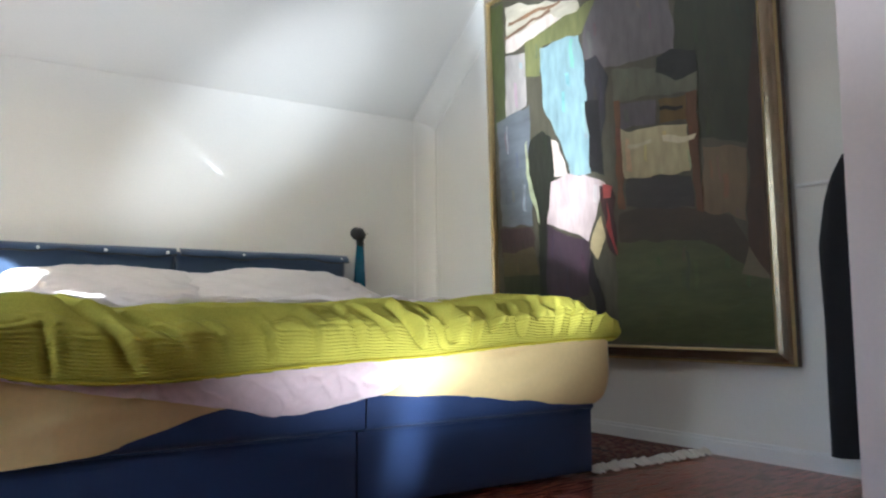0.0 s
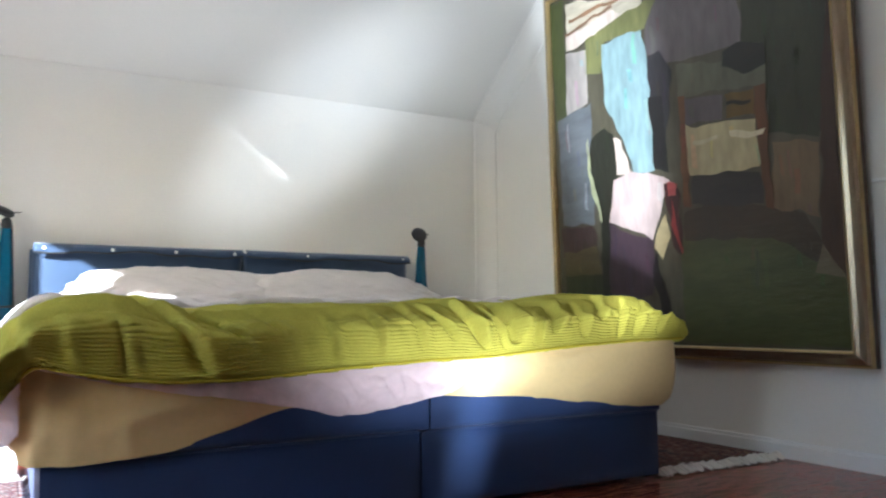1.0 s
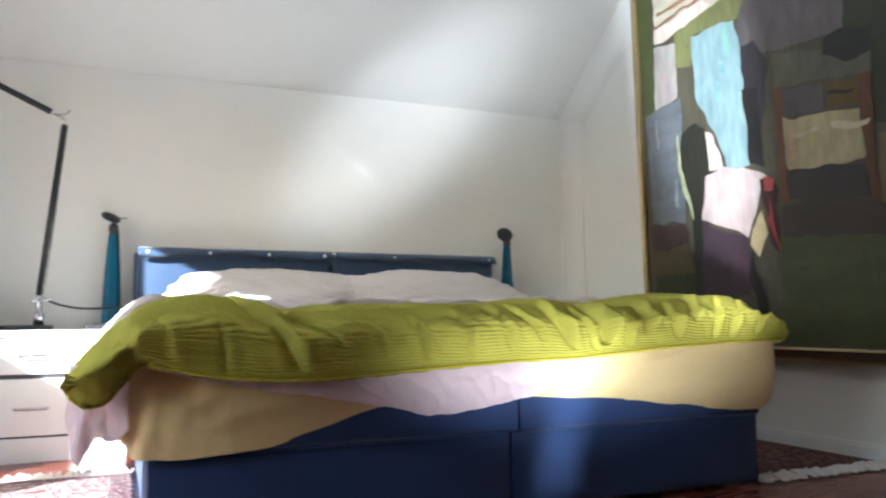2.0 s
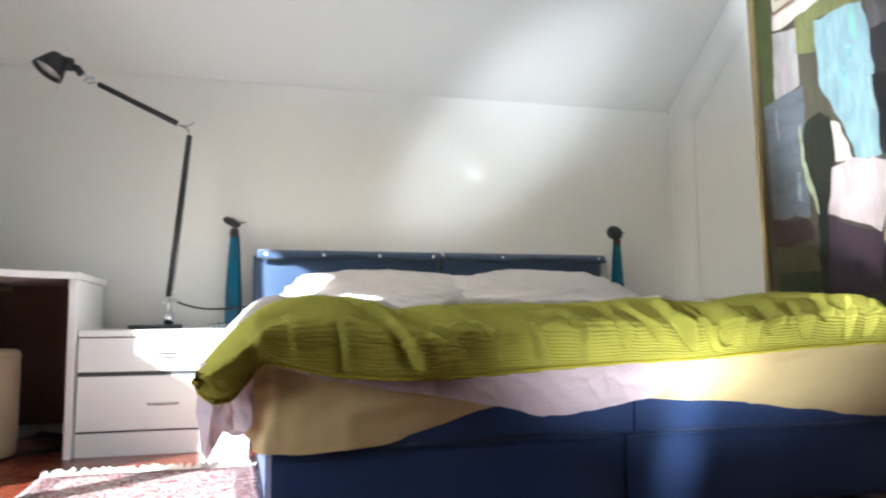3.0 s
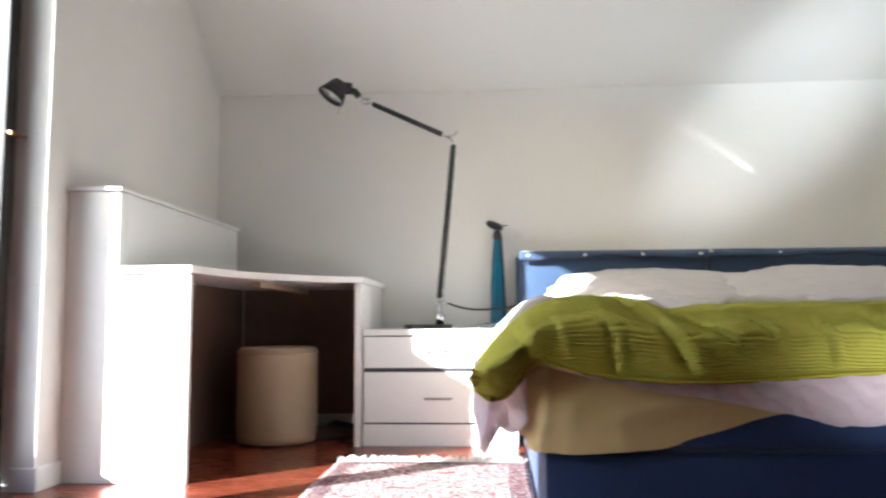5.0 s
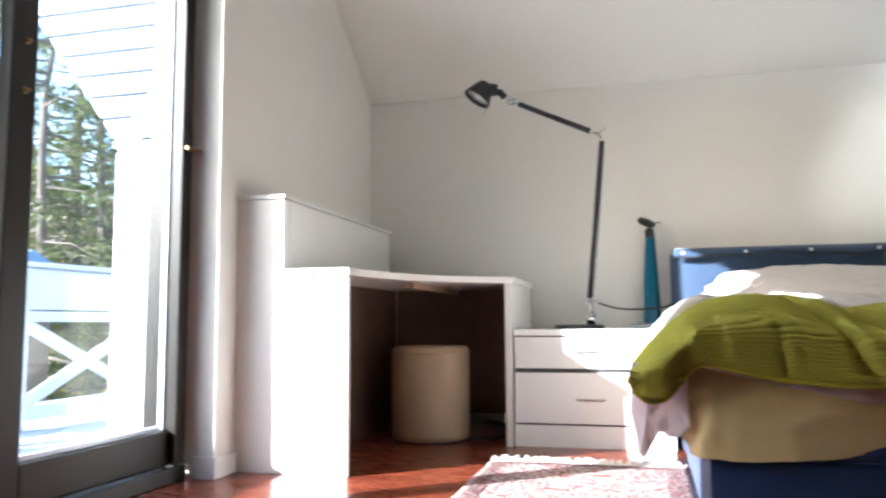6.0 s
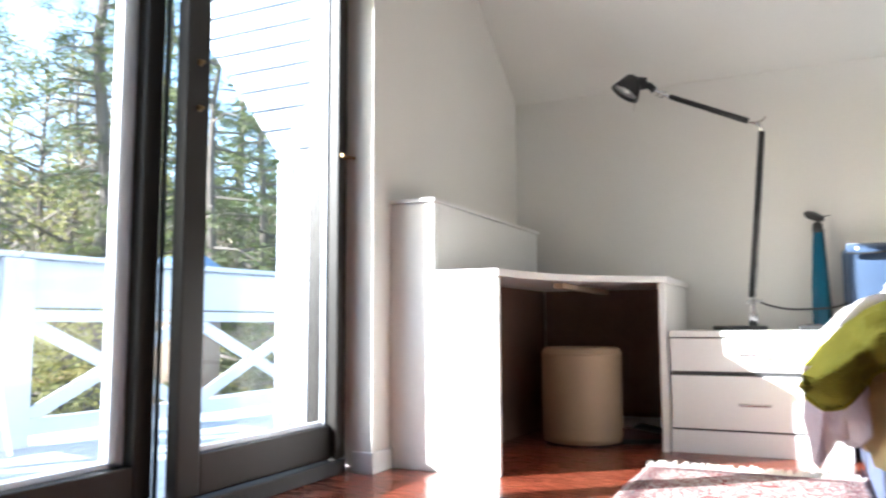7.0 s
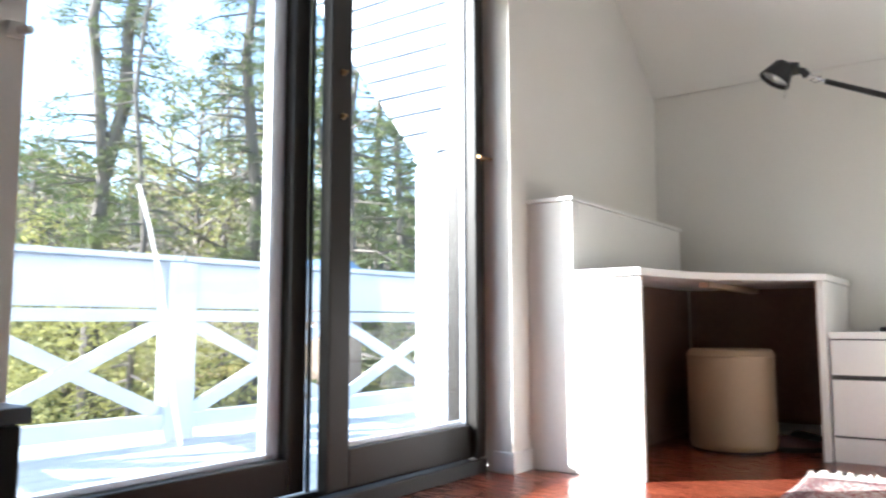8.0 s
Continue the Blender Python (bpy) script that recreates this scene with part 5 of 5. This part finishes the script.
def tree(kind, x, y, height, radius, seed, mats, label, cards=16, leaf=0.06, crown_from=0.25, fork=0.0, girth=1.0):
    """A tapered trunk, forked at the given share of its height if any, limbs, side twigs and clumps of foliage."""
    rng = random.Random(seed)
    z0 = ground((x + 400) / 800, (y + 400) / 800)[2] - 0.1
    t = thing(kind, label, "tree", "trees in the garden", (x, y, z0))
    bm = bmesh.new()
    r0 = (height * 0.009 + 0.02) * girth
    pts = [Vector((0.25 * wob(k * 0.5, seed), 0.25 * wob(seed, k * 0.5), height * k / 12)) for k in range(13)]
    pts[0] = Vector((0, 0, 0))
    stem(bm, pts, r0)
    stems = [pts]
    if fork:
        f0 = int(fork * 12)
        second = [pts[f0]] + [pts[k] + Vector((0.22, 0.30, 0)) * min(1.0, (k - f0) * 0.8) * (1 + 0.12 * (k - f0)) for k in range(f0 + 1, 13)]
        stem(bm, second, r0 * 0.7)
        stems.append([pts[k] if k < f0 else second[k - f0] for k in range(13)])
    vs, fs = [], []
    conifer = kind == "conifer"
    levels = int(height * (9.5 if conifer else 6.5))
    for i in range(levels):
        f = crown_from + (1 - crown_from) * (i + rng.random()) / levels
        k = min(11, int(f * 12))
        line = stems[i % len(stems)]
        p = line[k].lerp(line[k + 1], f * 12 - k)
        a = rng.uniform(0, 2 * math.pi)
        if conifer:
            ln = radius * (1.05 - f) ** 0.7 * rng.uniform(0.45, 1.15)
            d = Vector((math.cos(a), math.sin(a), rng.uniform(-0.25, 0.12)))
        else:
            ln = radius * math.sin(math.pi * min(0.95, max(0.12, (f - crown_from) / (1 - crown_from) * 0.8 + 0.15))) * rng.uniform(0.5, 1.1)
            d = Vector((math.cos(a), math.sin(a), rng.uniform(0.2, 0.9))).normalized()
        mid = p + d * ln * 0.55
        q = p + d * ln + Vector((0, 0, (-0.16 if conifer else 0.08) * ln))
        add_rod(bm, p, mid, 0.012 + 0.012 * ln, 0.010, 5)
        add_rod(bm, mid, q, 0.010, 0.004, 5)
        across = Vector((-d.y, d.x, 0)).normalized()
        steps = max(2, int(ln / 0.24))
        for s in range(1, steps + 1):
            if rng.random() < 0.15:
                continue
            g = s / steps
            c = p.lerp(mid, g / 0.55) if g < 0.55 else mid.lerp(q, (g - 0.55) / 0.45)
            reach = rng.uniform(0.10, 0.34) * (1.15 - 0.6 * g) * rng.choice((-1, 1))
            tip = c + across * reach + d * abs(reach) * 0.6 + Vector((0, 0, rng.uniform(-0.12, 0.04) if conifer else rng.uniform(-0.05, 0.2)))
            add_rod(bm, c, tip, 0.006, 0.003, 4)
            leaf_cards(vs, fs, c.lerp(tip, 0.75), leaf, rng, cards, 0.085 if conifer else 0.14, 0.2 if conifer else 0.45)
    part("trunk", bm, BARK, t, "grey bark trunk and limbs")
    me = bpy.data.meshes.new("crown")
    me.from_pydata(vs, [], fs)
    cr = new("crown", me)
    me.materials.append(mats)
    cr.parent = t
    tagged(cr, "loose clumps of foliage")
    return t


# view from the door is to the north-west: places are given as bearing from the camera and distance
def place(bearing, dist):
    a = radians(bearing)
    return -math.sin(a) * dist, math.cos(a) * dist


# bearing, distance, kind, height, radius, foliage
WOOD = (
    (60.2, 11.5, "conifer", 13.0, 1.5, "needle"), (57.4, 10.0, "conifer", 11.0, 0.8, "sparse"), (49.9, 11.0, "conifer", 12.5, 1.5, "needle"),
    (42.5, 9.0, "conifer", 7.6, 1.9, "needle"), (39.0, 10.5, "conifer", 8.5, 2.3, "needle"), (44.6, 11.5, "conifer", 9.0, 2.0, "needle"), (40.5, 13.0, "conifer", 10.5, 2.4, "needle"), (37.0, 9.0, "conifer", 7.0, 2.0, "needle"), (45.8, 14.0, "conifer", 11.5, 2.0, "needle"),
    (53.5, 15.0, "broadleaf_tree", 8.0, 2.6, "leaf"), (55.5, 18.0, "broadleaf_tree", 8.5, 2.8, "twig"), (61.5, 14.0, "broadleaf_tree", 5.8, 2.0, "leaf"), (64.0, 19.0, "conifer", 7.0, 2.2, "needle"),
    (35.0, 14.0, "conifer", 11.0, 2.4, "needle"), (48.0, 17.0, "conifer", 12.0, 2.4, "needle"), (58.0, 20.0, "conifer", 7.0, 2.4, "needle"), (52.0, 20.0, "conifer", 10.0, 2.2, "needle"),
    (67.0, 14.0, "broadleaf_tree", 5.0, 2.0, "leaf"), (51.5, 13.5, "broadleaf_tree", 7.6, 2.2, "twig"), (31.0, 18.0, "conifer", 13.0, 2.8, "needle"), (47.2, 12.0, "broadleaf_tree", 7.0, 1.8, "leaf"),
)
KINDS = {"needle": (NEEDLE, "dark green conifer in the sloping garden", 46, 0.036), "sparse": (NEEDLE, "slender conifer with few branches", 10, 0.028), "leaf": (LEAF, "broadleaf tree with fresh yellow-green leaves", 24, 0.030), "twig": (DRYLEAF, "nearly bare tree with pale twigs and thin limbs", 22, 0.022)}
for i, (b, d, kind, h, r, fol) in enumerate(WOOD):
    m, label, cards, leaf = KINDS[fol]
    x, y = place(b, d)
    tree(kind, x, y, h, r, 40 + i, m, label, cards, leaf * (1 + d / 30), 0.30 if h > 12.4 else 0.10, 0.42 if i == 0 else 0.0, 0.35 if fol == "sparse" else 1.0)


def thicket(name, label, b0, b1, d0, d1, z0, z1, n, size, mat, seed):
    rng = random.Random(seed)
    vs, fs = [], []
    for _ in range(n):
        x, y = place(rng.uniform(b0, b1), rng.uniform(d0, d1))
        g = ground((x + 400) / 800, (y + 400) / 800)[2]
        top = z0 + (z1 - z0) * (0.6 + 0.4 * wob(x * 0.5, y * 0.5, seed)) * rng.random() ** 0.8
        leaf_cards(vs, fs, Vector((x, y, g + top)), size, rng, 6, size * 2.2)
    me = bpy.data.meshes.new(name)
    me.from_pydata(vs, [], fs)
    ob = new(name, me)
    me.materials.append(mat)
    return tagged(ob, label, "shrubs", kind="stuff")


thicket("far_woods", "distant woodland edge of dull green trees", 24, 80, 26, 40, 0.0, 11.0, 22000, 0.14, NEEDLE, 3)
thicket("far_woods", "distant pale bare woodland behind the garden", 24, 80, 22, 32, 0.0, 9.0, 24000, 0.09, DRYLEAF, 5)
thicket("undergrowth", "mixed shrubs and ivy below the balcony", 30, 74, 7.5, 14, 0.0, 2.6, 26000, 0.04, NEEDLE, 7)
thicket("undergrowth", "light green shrubs below the balcony", 30, 76, 9, 18, 0.2, 5.5, 13000, 0.04, LEAF, 9)
thicket("undergrowth", "dull green scrub on the slope", 28, 78, 12, 30, 0.0, 3.2, 7000, 0.07, LEAF, 13)
thicket("undergrowth", "pale dry scrub on the slope", 28, 78, 10, 26, 0.0, 2.6, 15000, 0.055, DRYLEAF, 15)
thicket("undergrowth", "yellow flowering shrub below the balcony", 45.2, 48.2, 6.2, 7.4, 2.0, 3.4, 500, 0.05, YELLOW, 11)


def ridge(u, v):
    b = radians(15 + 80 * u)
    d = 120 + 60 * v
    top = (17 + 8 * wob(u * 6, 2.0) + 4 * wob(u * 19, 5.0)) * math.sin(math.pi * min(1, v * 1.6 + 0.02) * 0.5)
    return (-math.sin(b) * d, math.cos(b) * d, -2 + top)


# blue-grey base colour carries the distance haze
tagged(part("backdrop", grid_mesh(ridge, 90, 12), material("haze_tinted_hill_woods", (0.16, 0.19, 0.24), 1.0, vary=0.35, scale=0.06, fine=0.5)), "distant wooded hillside tinted blue-grey for haze", "hill", kind="structure")

# blue roof of a shed below the woods
shed = thing("garden_shed", "small garden shed with a pale blue roof", "shed")
SX, SY = place(44.6, 8.2)
SZ = ground((SX + 400) / 800, (SY + 400) / 800)[2]
part("wall", box(SX - 0.3, SY - 0.3, SZ, SX + 0.3, SY + 0.3, 1.02), material("shed_boards", (0.16, 0.12, 0.09), 0.9, vary=0.2), shed)
bm = bmesh.new()
vv = [bm.verts.new((SX + a * 0.40, SY + c * 0.40, 1.02)) for a, c in ((-1, -1), (1, -1), (1, 1), (-1, 1))] + [bm.verts.new((SX - 0.35, SY, 1.22)), bm.verts.new((SX + 0.35, SY, 1.22))]
for f in ((0, 1, 5, 4), (2, 3, 4, 5), (1, 2, 5), (3, 0, 4), (3, 2, 1, 0)):
    bm.faces.new([vv[k] for k in f])
part("roof", bm, material("blue_roof_sheet", (0.12, 0.20, 0.32), 0.5, vary=0.1), shed)
